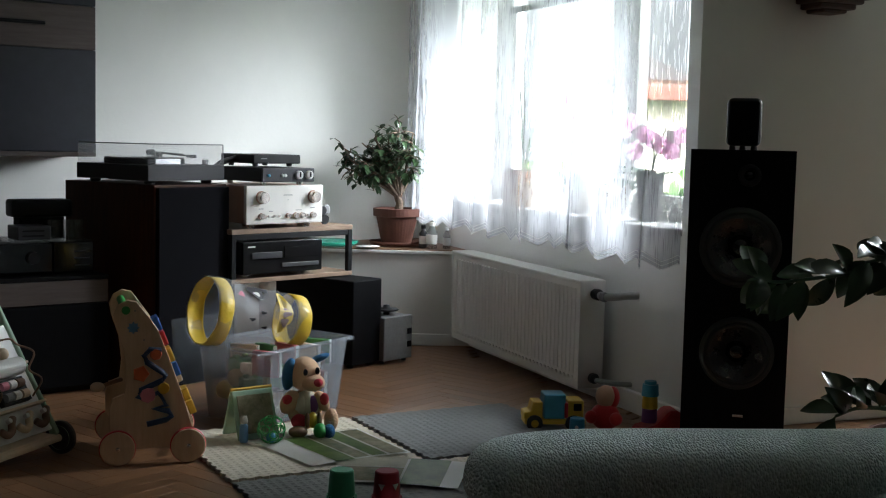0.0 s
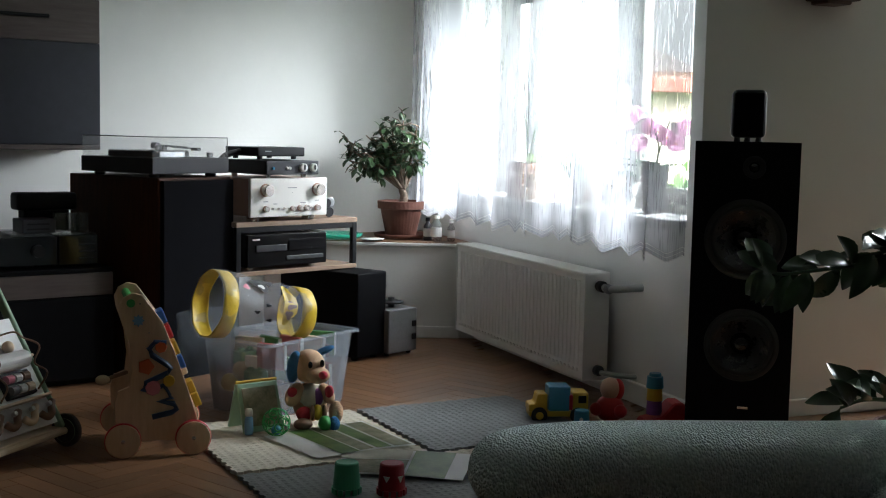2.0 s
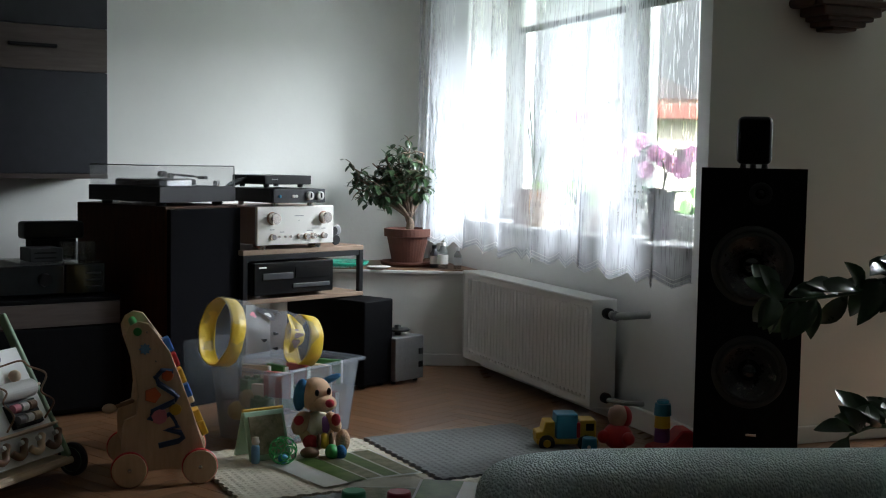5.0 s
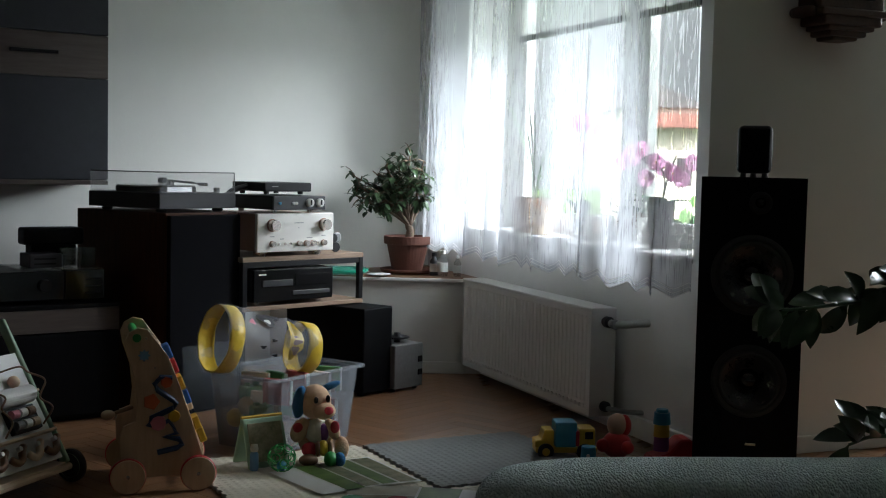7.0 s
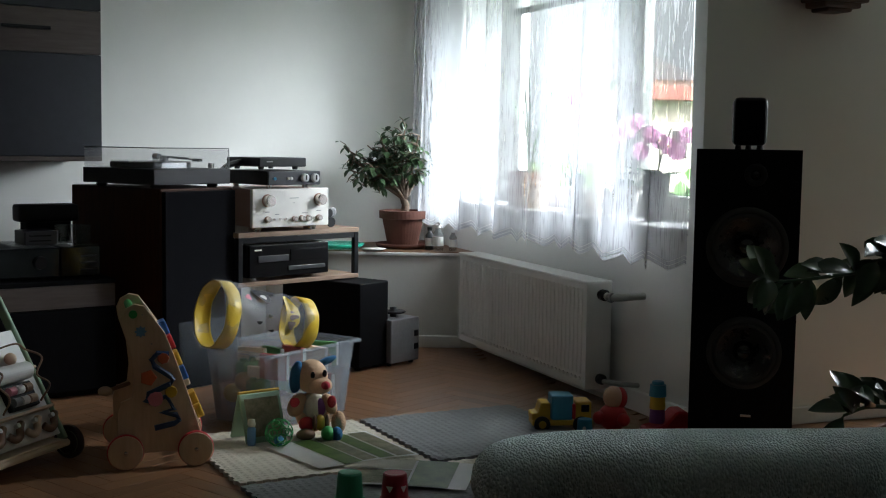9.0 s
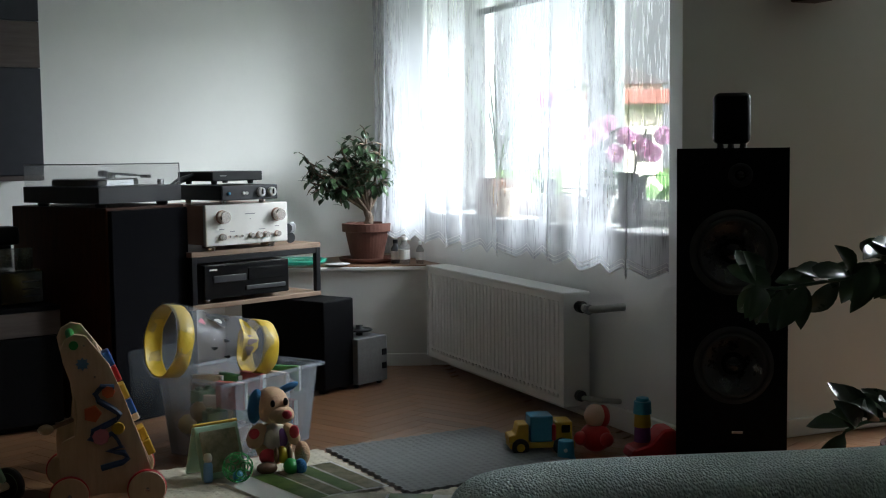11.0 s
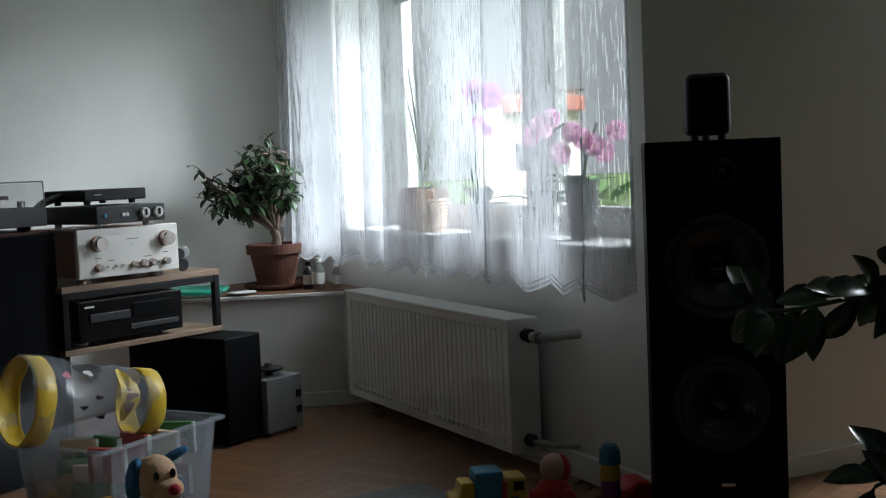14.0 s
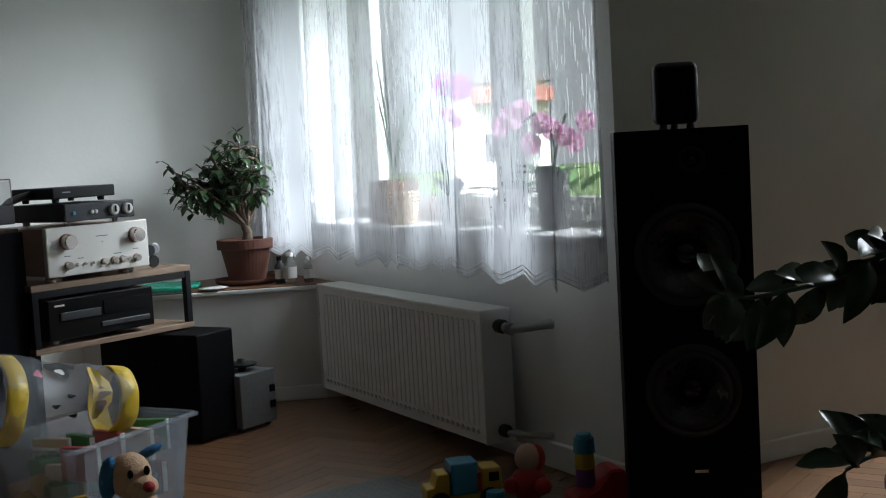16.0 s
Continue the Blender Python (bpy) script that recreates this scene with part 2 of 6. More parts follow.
BOX_PLASTIC = clear_plastic("frosted_box_plastic", (0.50, 0.55, 0.62), 0.72, 0.25)
VINYL = clear_plastic("clear_vinyl", (0.52, 0.56, 0.64), 0.80, 0.05)
LID_PLASTIC = clear_plastic("clear_lid_plastic", (0.40, 0.44, 0.48), 0.93, 0.35)
DUST_COVER = clear_plastic("acrylic_cover", (0.75, 0.77, 0.77), 0.90, 0.03)
GLASS = clear_plastic("window_glass", (0.75, 0.85, 0.82), 0.93, 0.03)
BOTTLE = clear_plastic("clear_bottle", (0.3, 0.32, 0.31), 0.72, 0.12)
BLIND = clear_plastic("blind_fabric", (0.8, 0.82, 0.78), 0.45, 0.8)
GLASS_GREEN = clear_plastic("green_glass", (0.05, 0.45, 0.30), 0.4, 0.1)


def pale_sky():
    m = bpy.data.materials.new("pale_sky")
    m.use_nodes = True
    nt = m.node_tree
    nt.nodes.remove(nt.nodes["Principled BSDF"])
    em = nt.nodes.new("ShaderNodeEmission")
    em.inputs[0].default_value, em.inputs[1].default_value = (0.93, 0.97, 1.0, 1), 0.26
    nt.links.new(em.outputs[0], nt.nodes["Material Output"].inputs[0])
    return m

PALE_SKY = pale_sky()


def curtain_material():
    m = bpy.data.materials.new("sheer_curtain")
    m.use_nodes = True
    nt = m.node_tree
    nt.nodes.remove(nt.nodes["Principled BSDF"])
    tc = nt.nodes.new("ShaderNodeTexCoord")
    mp = nt.nodes.new("ShaderNodeMapping")
    mp.inputs["Scale"].default_value = (150, 90, 11.0)
    nt.links.new(tc.outputs["Object"], mp.inputs[0])
    streak = nt.nodes.new("ShaderNodeTexNoise")
    streak.inputs["Scale"].default_value, streak.inputs["Detail"].default_value = 1.0, 4
    nt.links.new(mp.outputs[0], streak.inputs["Vector"])
    holes = nt.nodes.new("ShaderNodeMapRange")
    holes.inputs[1].default_value, holes.inputs[2].default_value = 0.50, 0.64
    holes.inputs[3].default_value, holes.inputs[4].default_value = 0.40, 0.90
    nt.links.new(streak.outputs["Fac"], holes.inputs[0])
    mp2 = nt.nodes.new("ShaderNodeMapping")
    mp2.inputs["Scale"].default_value = (7, 3, 0.35)
    nt.links.new(tc.outputs["Object"], mp2.inputs[0])
    zone = nt.nodes.new("ShaderNodeTexNoise")
    zone.inputs["Scale"].default_value, zone.inputs["Detail"].default_value = 1.0, 1
    nt.links.new(mp2.outputs[0], zone.inputs["Vector"])
    zr = nt.nodes.new("ShaderNodeMapRange")
    zr.inputs[1].default_value, zr.inputs[2].default_value = 0.34, 0.54
    nt.links.new(zone.outputs["Fac"], zr.inputs[0])
    blend = nt.nodes.new("ShaderNodeMix")
    blend.inputs[2].default_value = 0.54
    nt.links.new(zr.outputs[0], blend.inputs[0])
    nt.links.new(holes.outputs[0], blend.inputs[3])
    tl = nt.nodes.new("ShaderNodeBsdfTranslucent")
    tl.inputs[0].default_value = (0.60, 0.61, 0.645, 1)
    df = nt.nodes.new("ShaderNodeBsdfDiffuse")
    df.inputs[0].default_value = (0.82, 0.82, 0.85, 1)
    cloth = nt.nodes.new("ShaderNodeMixShader")
    cloth.inputs[0].default_value = 0.35
    nt.links.new(tl.outputs[0], cloth.inputs[1])
    nt.links.new(df.outputs[0], cloth.inputs[2])
    tr = nt.nodes.new("ShaderNodeBsdfTransparent")
    mix = nt.nodes.new("ShaderNodeMixShader")
    sep = nt.nodes.new("ShaderNodeSeparateXYZ")
    nt.links.new(tc.outputs["Object"], sep.inputs[0])
    border = nt.nodes.new("ShaderNodeMapRange")
    border.inputs[1].default_value, border.inputs[2].default_value = 0.58, 0.86
    border.inputs[3].default_value, border.inputs[4].default_value = 0.62, 1.0
    nt.links.new(sep.outputs["Z"], border.inputs[0])
    open_weave = nt.nodes.new("ShaderNodeMath")
    open_weave.operation = "MULTIPLY"
    nt.links.new(blend.outputs[0], open_weave.inputs[0])
    nt.links.new(border.outputs[0], open_weave.inputs[1])
    nt.links.new(open_weave.outputs[0], mix.inputs[0])
    nt.links.new(cloth.outputs[0], mix.inputs[1])
    nt.links.new(tr.outputs[0], mix.inputs[2])
    nt.links.new(mix.outputs[0], nt.nodes["Material Output"].inputs[0])
    return m

CURTAIN = curtain_material()


def weave_material():
    m = shade("teal_bouclé_weave".replace("é", "e"), (0.42, 0.54, 0.55), 0.9, col2=(0.78, 0.88, 0.87), scale=130)
    nt = m.node_tree
    v = nt.nodes.new("ShaderNodeTexVoronoi")
    v.inputs["Scale"].default_value = 155
    tc = nt.nodes.new("ShaderNodeTexCoord")
    mp = nt.nodes.new("ShaderNodeMapping")
    mp.inputs["Scale"].default_value = (1.3, 0.8, 0.8)
    nt.links.new(tc.outputs["Object"], mp.inputs[0])
    nt.links.new(mp.outputs[0], v.inputs["Vector"])
    bp = nt.nodes.new("ShaderNodeBump")
    bp.inputs["Strength"].default_value, bp.inputs["Distance"].default_value, bp.invert = 1.0, 0.009, True
    nt.links.new(v.outputs["Distance"], bp.inputs["Height"])
    nt.links.new(bp.outputs[0], nt.nodes["Principled BSDF"].inputs["Normal"])
    return m

WEAVE = weave_material()

# ---- building helpers ----
def thing(name, at, rz=0.0, label="", category="", group="", kind="", rx=0.0, ry=0.0):
    e = new(name)
    e.empty_display_size = 0.05
    e.matrix_world = pose(*at, rx, ry, rz)
    return tagged(e, label, category, group, kind)


def part(name, bm, material, parent=None, label="", smooth=False):
    me = bpy.data.meshes.new(name)
    bmesh.ops.recalc_face_normals(bm, faces=bm.faces)
    bm.to_mesh(me)
    bm.free()
    if smooth:
        for p in me.polygons:
            p.use_smooth = True
    for mm in (material if isinstance(material, (list, tuple)) else [material]):
        me.materials.append(mm)
    ob = new(name, me)
    if parent:
        ob.parent = parent
    return tagged(ob, label)


def box(size, at=(0, 0, 0), bevel=0.0, rot=None, bm=None, seg=2):
    """A box that stands on at (the middle of its base)."""
    b = bmesh.new()
    bmesh.ops.create_cube(b, size=1, matrix=Matrix.Translation((0, 0, size[2] / 2)) @ Matrix.Diagonal((*size, 1)))
    if bevel:
        bmesh.ops.bevel(b, geom=b.edges[:], offset=bevel, segments=seg, affect="EDGES", profile=0.5)
    m = Matrix.Translation(at) @ (rot if rot else Matrix())
    bmesh.ops.transform(b, matrix=m, verts=b.verts)
    return join(bm, b)


def join(bm, b):
    if bm is None:
        return b
    me = bpy.data.meshes.new("tmp")
    b.to_mesh(me)
    b.free()
    bm.from_mesh(me)
    bpy.data.meshes.remove(me)
    return bm


def lathe(profile, seg=24, at=(0, 0, 0), axis="z", rot=None, bm=None, cap=True):
    b = bmesh.new()
    rings = []
    for r, z in profile:
        rings.append([b.verts.new((r * math.cos(2 * math.pi * i / seg), r * math.sin(2 * math.pi * i / seg), z)) for i in range(seg)])
    for p, q in zip(rings, rings[1:]):
        for i in range(seg):
            b.faces.new((p[i], p[(i + 1) % seg], q[(i + 1) % seg], q[i]))
    if cap:
        if profile[0][0] > 1e-5:
            b.faces.new(rings[0][::-1])
        if profile[-1][0] > 1e-5:
            b.faces.new(rings[-1])
    bmesh.ops.remove_doubles(b, verts=b.verts, dist=1e-6)
    turn = {"z": Matrix(), "x": Matrix.Rotation(math.pi / 2, 4, "Y"), "y": Matrix.Rotation(math.pi / 2, 4, "X")}[axis]
    bmesh.ops.transform(b, matrix=Matrix.Translation(at) @ (rot if rot else Matrix()) @ turn, verts=b.verts)
    return join(bm, b)


def tube(points, r, seg=8, bm=None, r1=None):
    b = bmesh.new()
    pts = [Vector(p) for p in points]
    rings = []
    for i, p in enumerate(pts):
        d = (pts[min(i + 1, len(pts) - 1)] - pts[max(i - 1, 0)]).normalized()
        s = d.cross(Vector((0.13, 0.31, 0.94))).normalized()
        t = d.cross(s)
        rr = r if r1 is None else r + (r1 - r) * i / (len(pts) - 1)
        rings.append([b.verts.new(p + rr * (math.cos(2 * math.pi * k / seg) * s + math.sin(2 * math.pi * k / seg) * t)) for k in range(seg)])
    for p, q in zip(rings, rings[1:]):
        for i in range(seg):
            b.faces.new((p[i], p[(i + 1) % seg], q[(i + 1) % seg], q[i]))
    b.faces.new(rings[0][::-1])
    b.faces.new(rings[-1])
    return join(bm, b)


def arc(points, n=8):
    """A smooth line through the points (Catmull-Rom)."""
    p = [Vector(q) for q in points]
    p = [2 * p[0] - p[1]] + p + [2 * p[-1] - p[-2]]
    out = []
    for i in range(1, len(p) - 2):
        for k in range(n):
            t = k / n
            out.append(0.5 * (2 * p[i] + (p[i + 1] - p[i - 1]) * t + (2 * p[i - 1] - 5 * p[i] + 4 * p[i + 1] - p[i + 2]) * t * t + (3 * p[i] - p[i - 1] - 3 * p[i + 1] + p[i + 2]) * t ** 3))
    return out + [p[-2]]


def slab(outline, z0, z1, m=None, bm=None, bevel=0.0):
    """An outline in x, y, from z0 up to z1."""
    b = bmesh.new()
    f = b.faces.new([b.verts.new((x, y, z0)) for x, y in outline])
    r = bmesh.ops.extrude_face_region(b, geom=[f])
    bmesh.ops.translate(b, vec=(0, 0, z1 - z0), verts=[v for v in r["geom"] if isinstance(v, bmesh.types.BMVert)])
    if bevel:
        bmesh.ops.bevel(b, geom=b.edges[:], offset=bevel, segments=1, affect="EDGES")
    if m:
        bmesh.ops.transform(b, matrix=m, verts=b.verts)
    return join(bm, b)


def ball(r, at=(0, 0, 0), scale=(1, 1, 1), rot=None, bm=None, seg=16):
    b = bmesh.new()
    bmesh.ops.create_uvsphere(b, u_segments=seg, v_segments=max(6, seg * 2 // 3), radius=r)
    bmesh.ops.transform(b, matrix=Matrix.Translation(at) @ (rot if rot else Matrix()) @ Matrix.Diagonal((*scale, 1)), verts=b.verts)
    return join(bm, b)


def leaf(b, base, tip, width, fold=0.25, curl=0.0, up=(0, 0, 1)):
    """One pointed leaf with a folded midrib, added to the bmesh b."""
    base, tip = Vector(base), Vector(tip)
    d = tip - base
    s = d.cross(Vector(up))
    s = s.normalized() if s.length > 1e-4 else Vector((1, 0, 0))
    n = s.cross(d).normalized()
    mid, left, right = [], [], []
    for t, w in ((0, 0.04), (0.25, 0.8), (0.55, 1.0), (0.82, 0.55), (1, 0.02)):
        c = base + d * t - n * curl * d.length * t * t
        mid.append(b.verts.new(c))
        left.append(b.verts.new(c + s * width * w / 2 + n * fold * width * w / 2))
        right.append(b.verts.new(c - s * width * w / 2 + n * fold * width * w / 2))
    for i in range(4):
        b.faces.new((mid[i], mid[i + 1], left[i + 1], left[i]))
        b.faces.new((mid[i + 1], mid[i], right[i], right[i + 1]))


# ---- the room ----
LW = Vector((-0.8, -0.6, 0))                      # along the long wall, away from the corner
L0 = A + LW * 4.2
R0 = C + Vector((0.926, 0.378, 0)) * 2.6
ROOM = [A, L0, Vector((-3.3, -4.2, 0)), Vector((3.3, -4.2, 0)), R0, C]
TOP = 2.55


def inside(x, y, gap=0.0):
    s = 0
    for p, q in zip(ROOM, ROOM[1:] + ROOM[:1]):
        if (p.y > y) != (q.y > y) and x < (q.x - p.x) * (y - p.y) / (q.y - p.y) + p.x:
            s += 1
    return s % 2 == 1


def wall(name, p, q, thick=0.25, label="unseen room wall, darkened to cut bounced light", paint=None):
    d = (q - p).normalized()
    n = Vector((d.y, -d.x, 0))
    mid = (p + q) / 2
    inward = Vector((-0.6, 2.0, 0)) - mid
    if n.dot(inward) > 0:
        n = -n
    e = 0.0
    pts = [(p - d * e), (q + d * e), (q + d * e + n * thick), (p - d * e + n * thick)]
    ob = part(name, slab([(v.x, v.y) for v in pts], -0.02, TOP), paint or PLASTER)
    return tagged(ob, label, "wall", kind="structure")

wall("wall_north", A, L0, label="long white plastered wall behind the hi-fi")
# unseen walls close the room; their dark colour keeps the fill light down
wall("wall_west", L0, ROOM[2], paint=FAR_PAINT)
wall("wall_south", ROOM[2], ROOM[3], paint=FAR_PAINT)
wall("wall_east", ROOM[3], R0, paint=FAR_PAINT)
CD = Vector((0.926, 0.378, 0)).normalized()
CMAT = Matrix(((CD.x, -CD.y, 0, C.x), (CD.y, CD.x, 0, C.y), (0, 0, 1, 0), (0, 0, 0, 1)))
# the opening at SIDE0..SIDE1 is unseen, cut for the added side lamp
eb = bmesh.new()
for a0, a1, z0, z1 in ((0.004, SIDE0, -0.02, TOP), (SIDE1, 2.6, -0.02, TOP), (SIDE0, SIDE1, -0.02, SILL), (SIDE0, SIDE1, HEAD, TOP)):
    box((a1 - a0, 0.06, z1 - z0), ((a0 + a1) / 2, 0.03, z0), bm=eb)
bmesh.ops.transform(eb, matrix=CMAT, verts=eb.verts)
tagged(part("wall_corner", eb, PLASTER), "white plastered wall in shade, with an assumed opening out of view", "wall", kind="structure")

wb = bmesh.new()
END = (C - A).length
for a0, a1, z0, z1 in ((-0.3, WIN0, -0.02, TOP), (WIN1, END - 0.0, -0.02, TOP), (WIN0, WIN1, -0.02, SILL), (WIN0, WIN1, HEAD, TOP)):
    box((a1 - a0, DEEP, z1 - z0), ((a0 + a1) / 2, DEEP / 2, z0), bm=wb)
bmesh.ops.transform(wb, matrix=WMAT, verts=wb.verts)
tagged(part("wall_window", wb, PLASTER), "white plastered window wall with deep reveals", "wall", kind="structure")

tagged(part("floor", slab([(p.x, p.y) for p in ROOM], -0.12, -0.006), OAK_REST), "oak herringbone parquet floor", "floor", kind="structure")
FLOOR = bpy.data.objects["floor"]
tagged(part("ceiling", slab([(p.x, p.y) for p in ROOM], TOP, TOP + 0.15), CEIL), "plain white ceiling", "ceiling", kind="structure")

bb = box((END - 0.63, 0.022, 0.075), (0.63 + (END - 0.63) / 2, -0.011, 0), 0.004)
bmesh.ops.transform(bb, matrix=WMAT, verts=bb.verts)
tagged(part("baseboard", bb, WHITE_TRIM), "low white painted skirting board", "baseboard", kind="structure")
d = Vector((0.926, 0.378, 0))
bb = box((2.5, 0.016, 0.06), (1.27, -0.009, 0), 0.004)
bmesh.ops.transform(bb, matrix=Matrix.Translation(C) @ Matrix.Rotation(math.atan2(d.y, d.x), 4, "Z"), verts=bb.verts)
tagged(part("baseboard", bb, WHITE_TRIM), "low white painted skirting board", "baseboard", kind="structure")

# corner ledge: boxed-in white front with a brown board on top
LEDGE_Y = 5.60
outline = [(0.155, LEDGE_Y), (-0.62, LEDGE_Y), (-0.85, 5.745), (-0.118, 6.288)]
ledge = thing("corner_ledge", (0, 0, 0), label="white boxed-in corner ledge with a brown wooden top", category="ledge")
part("front", slab(outline, 0.0, 0.425), PLASTER, ledge)
part("top_board", slab([(0.15, LEDGE_Y - 0.004), (-0.62, LEDGE_Y - 0.004), (-0.84, 5.74), (-0.118, 6.285)], 0.427, 0.445), LEDGE_WOOD, ledge, "brown wooden board")
part("skirting", box((0.70, 0.016, 0.055), (-0.27, LEDGE_Y - 0.009, 0), 0.004), WHITE_TRIM, ledge)
part("edge_strip", box((0.76, 0.010, 0.016), (-0.235, LEDGE_Y - 0.010, 0.425), 0.003), WHITE_TRIM, ledge)

# ---- window ----
window = tagged(new("window_1"), "white two-sash window in a deep reveal", "window", kind="structure")
window.matrix_world = WMAT.copy()
fo = DEEP - 0.09
wf = bmesh.new()
for a0, a1, z0, z1 in ((WIN0, WIN1, SILL, SILL + 0.06), (WIN0, WIN1, HEAD - 0.05, HEAD), (WIN0, WIN0 + 0.06, SILL + 0.06, HEAD - 0.05), (WIN1 - 0.06, WIN1, SILL + 0.06, HEAD - 0.05)):
    box((a1 - a0, 0.07, z1 - z0), ((a0 + a1) / 2, fo + 0.035, z0), 0.006, bm=wf)
part("window_frame", wf, WHITE, window)
MULL = 1.59
part("mullion", box((0.10, 0.08, HEAD - SILL - 0.11), (MULL, fo + 0.035, SILL + 0.06), 0.008), WHITE, window)
for a0, a1 in ((WIN0 + 0.06, MULL - 0.05), (MULL + 0.05, WIN1 - 0.06)):
    s = bmesh.new()
    for b0, b1, z0, z1 in ((a0, a1, SILL + 0.06, SILL + 0.11), (a0, a1, HEAD - 0.10, HEAD - 0.05), (a0, a0 + 0.05, SILL + 0.11, HEAD - 0.10), (a1 - 0.05, a1, SILL + 0.11, HEAD - 0.10)):
        box((b1 - b0, 0.05, z1 - z0), ((b0 + b1) / 2, fo + 0.03, z0), 0.006, bm=s)
    sash = part("sash", s, WHITE, window)
    pane = part("pane", box((a1 - a0 - 0.1, 0.006, HEAD - SILL - 0.21), ((a0 + a1) / 2, fo + 0.03, SILL + 0.11)), GLASS, sash)
    pane.visible_shadow = False
    blind = part("blind", box((a1 - a0 - 0.03, 0.003, 0.42), ((a0 + a1) / 2, fo - 0.014, 1.585), 0.0), BLIND, sash, "pale half-lowered roller blind")
    part("blind_rail", box((a1 - a0 - 0.02, 0.018, 0.028), ((a0 + a1) / 2, fo - 0.014, 1.556), 0.004), DARK_GREY, sash, "dark bottom rail of the blind")
part("window_sill", box((WIN1 - WIN0 - 0.01, DEEP - 0.07, 0.02), ((WIN0 + WIN1) / 2, (DEEP - 0.09) / 2 - 0.02, SILL + 0.002), 0.005), WHITE_TRIM, window)

# ---- outdoors ----
tagged(part("ground", box((400, 400, 0.2), (0, 60, -0.75)), GRASS), "lawn outside the window", "ground", kind="structure")
tagged(part("backdrop", box((260, 0.5, 90), (20, 95, -0.5)), PALE_SKY), "bright pale hazy sky outside the window", "sky", kind="structure")
house = thing("neighbour_house", (6.9, 40, -1.05), 2, "pale rendered house with a dark gabled roof", "house")
part("wall", slab([(-1.2, 0), (1.3, 0), (1.3, 5), (-1.2, 5)], 0, 4.15), RENDER_WALL, house)
rb = bmesh.new()
g = [(-1.4, 4.12), (1.5, 4.12), (-0.6, 5.0)]
fv = [rb.verts.new((x, -0.25, z)) for x, z in g]
bv = [rb.verts.new((x, 5.3, z)) for x, z in g]
rb.faces.new(fv), rb.faces.new(bv[::-1])
for i in range(3):
    rb.faces.new((fv[i], bv[i], bv[(i + 1) % 3], fv[(i + 1) % 3]))
part("roof", rb, ROOF, house, "dark grey roof")
part("awning", box((2.6, 0.7, 0.45), (0.05, -0.36, 3.45), 0.03), ROOF_RED, house, "faded red awning")
for x in (-0.6, 0.7):
    part("window", box((0.5, 0.05, 0.9), (x, -0.01, 1.6), 0.02), DARK_GREY, house)


def bush(at, r, n, label):
    t = thing("garden_bush", at, label=label, category="bush")
    b = bmesh.new()
    for _ in range(n):
        v = Vector((random.gauss(0, 1), random.gauss(0, 1), random.gauss(0, 0.8))).normalized() * r * random.uniform(0.5, 1.05)
        v.z = abs(v.z) * 3.4 + 0.1
        leaf(b, v, v + Vector((random.uniform(-1, 1), random.uniform(-1, 1), random.uniform(-0.6, 0.8))) * 0.22, 0.12)
    part("foliage", b, HEDGE, t)
    s = bmesh.new()
    for _ in range(5):
        tube([(0, 0, 0), (random.uniform(-.3, .3) * r, random.uniform(-.3, .3) * r, r * 0.6), (random.uniform(-.6, .6) * r, random.uniform(-.6, .6) * r, r)], 0.03, 6, s, 0.01)
    part("stem", s, BARK, t)

bush((1.72, 8.6, -0.65), 0.36, 420, "green garden bush outside the window")

# ---- curtain and rod ----
curtain = thing("sheer_curtain", (0, 0, 0), label="white sheer lace curtain with a zigzag hem", category="curtain")
curtain.matrix_world = WMAT.copy()
cb = bmesh.new()
A0, A1, COLS, ROWS = 0.20, 2.64, 640, 26
random.seed(5)
# pleats: middle of the fold, half width, how far it laps over
PLEATS = [(0.29, 0.045, 0.030), (0.47, 0.075, 0.060), (0.92, 0.035, 0.034), (1.13, 0.040, 0.034), (1.33, 0.045, 0.024), (1.60, 0.050, 0.042), (1.98, 0.055, 0.046), (2.24, 0.04, 0.026), (2.49, 0.070, 0.080)]


def hang(u, drop):
    """Plan of the cloth: (along, outwards) at u, drop 0 at the rod to 1 at the hem."""
    a, o = u, 0.016 * math.sin(7.3 * u + 0.6) + 0.006 * math.sin(23 * u + drop)
    for c, h, lap in PLEATS:
        c = c + 0.02 * drop * math.sin(5 * c)
        t = (u - c) / h
        g = math.exp(-t * t)
        open_ = 0.55 + 0.45 * drop
        a -= lap * open_ * 1.5 * t * g
        o -= 0.055 * open_ * g * (1 - 0.35 * t)
    return a, o * (0.45 + 0.55 * drop)


def hem_of(u):
    return 0.580 - 0.030 * abs(((u / 0.112) % 1.0) * 2 - 1)

grid = []
for j in range(ROWS + 1):
    row = []
    drop = j / ROWS
    for i in range(COLS + 1):
        u = A0 + (A1 - A0) * i / COLS
        a, o = hang(u, drop)
        row.append(cb.verts.new((a, -0.150 + o, 2.34 + (hem_of(u) - 2.34) * drop)))
    grid.append(row)
for j in range(ROWS):
    for i in range(COLS):
        cb.faces.new((grid[j][i], grid[j][i + 1], grid[j + 1][i + 1], grid[j + 1][i]))
part("cloth", cb, CURTAIN, curtain, smooth=True)
hb = bmesh.new()
for k in range(3):
    pts = []
    for i in range(0, COLS + 1, 2):
        u = A0 + (A1 - A0) * i / COLS
        a, o = hang(u, 1.0)
        pts.append((a, -0.150 + o, hem_of(u) + 0.002 + k * 0.013))
    tube(pts, 0.0016 if k == 0 else 0.0011, 4, hb)
part("hem", hb, WHITE_TRIM, curtain, "stitched zigzag hem cord")
rod = thing("curtain_rod", (0, 0, 0), label="slim white curtain rod above the window", category="curtain rod")
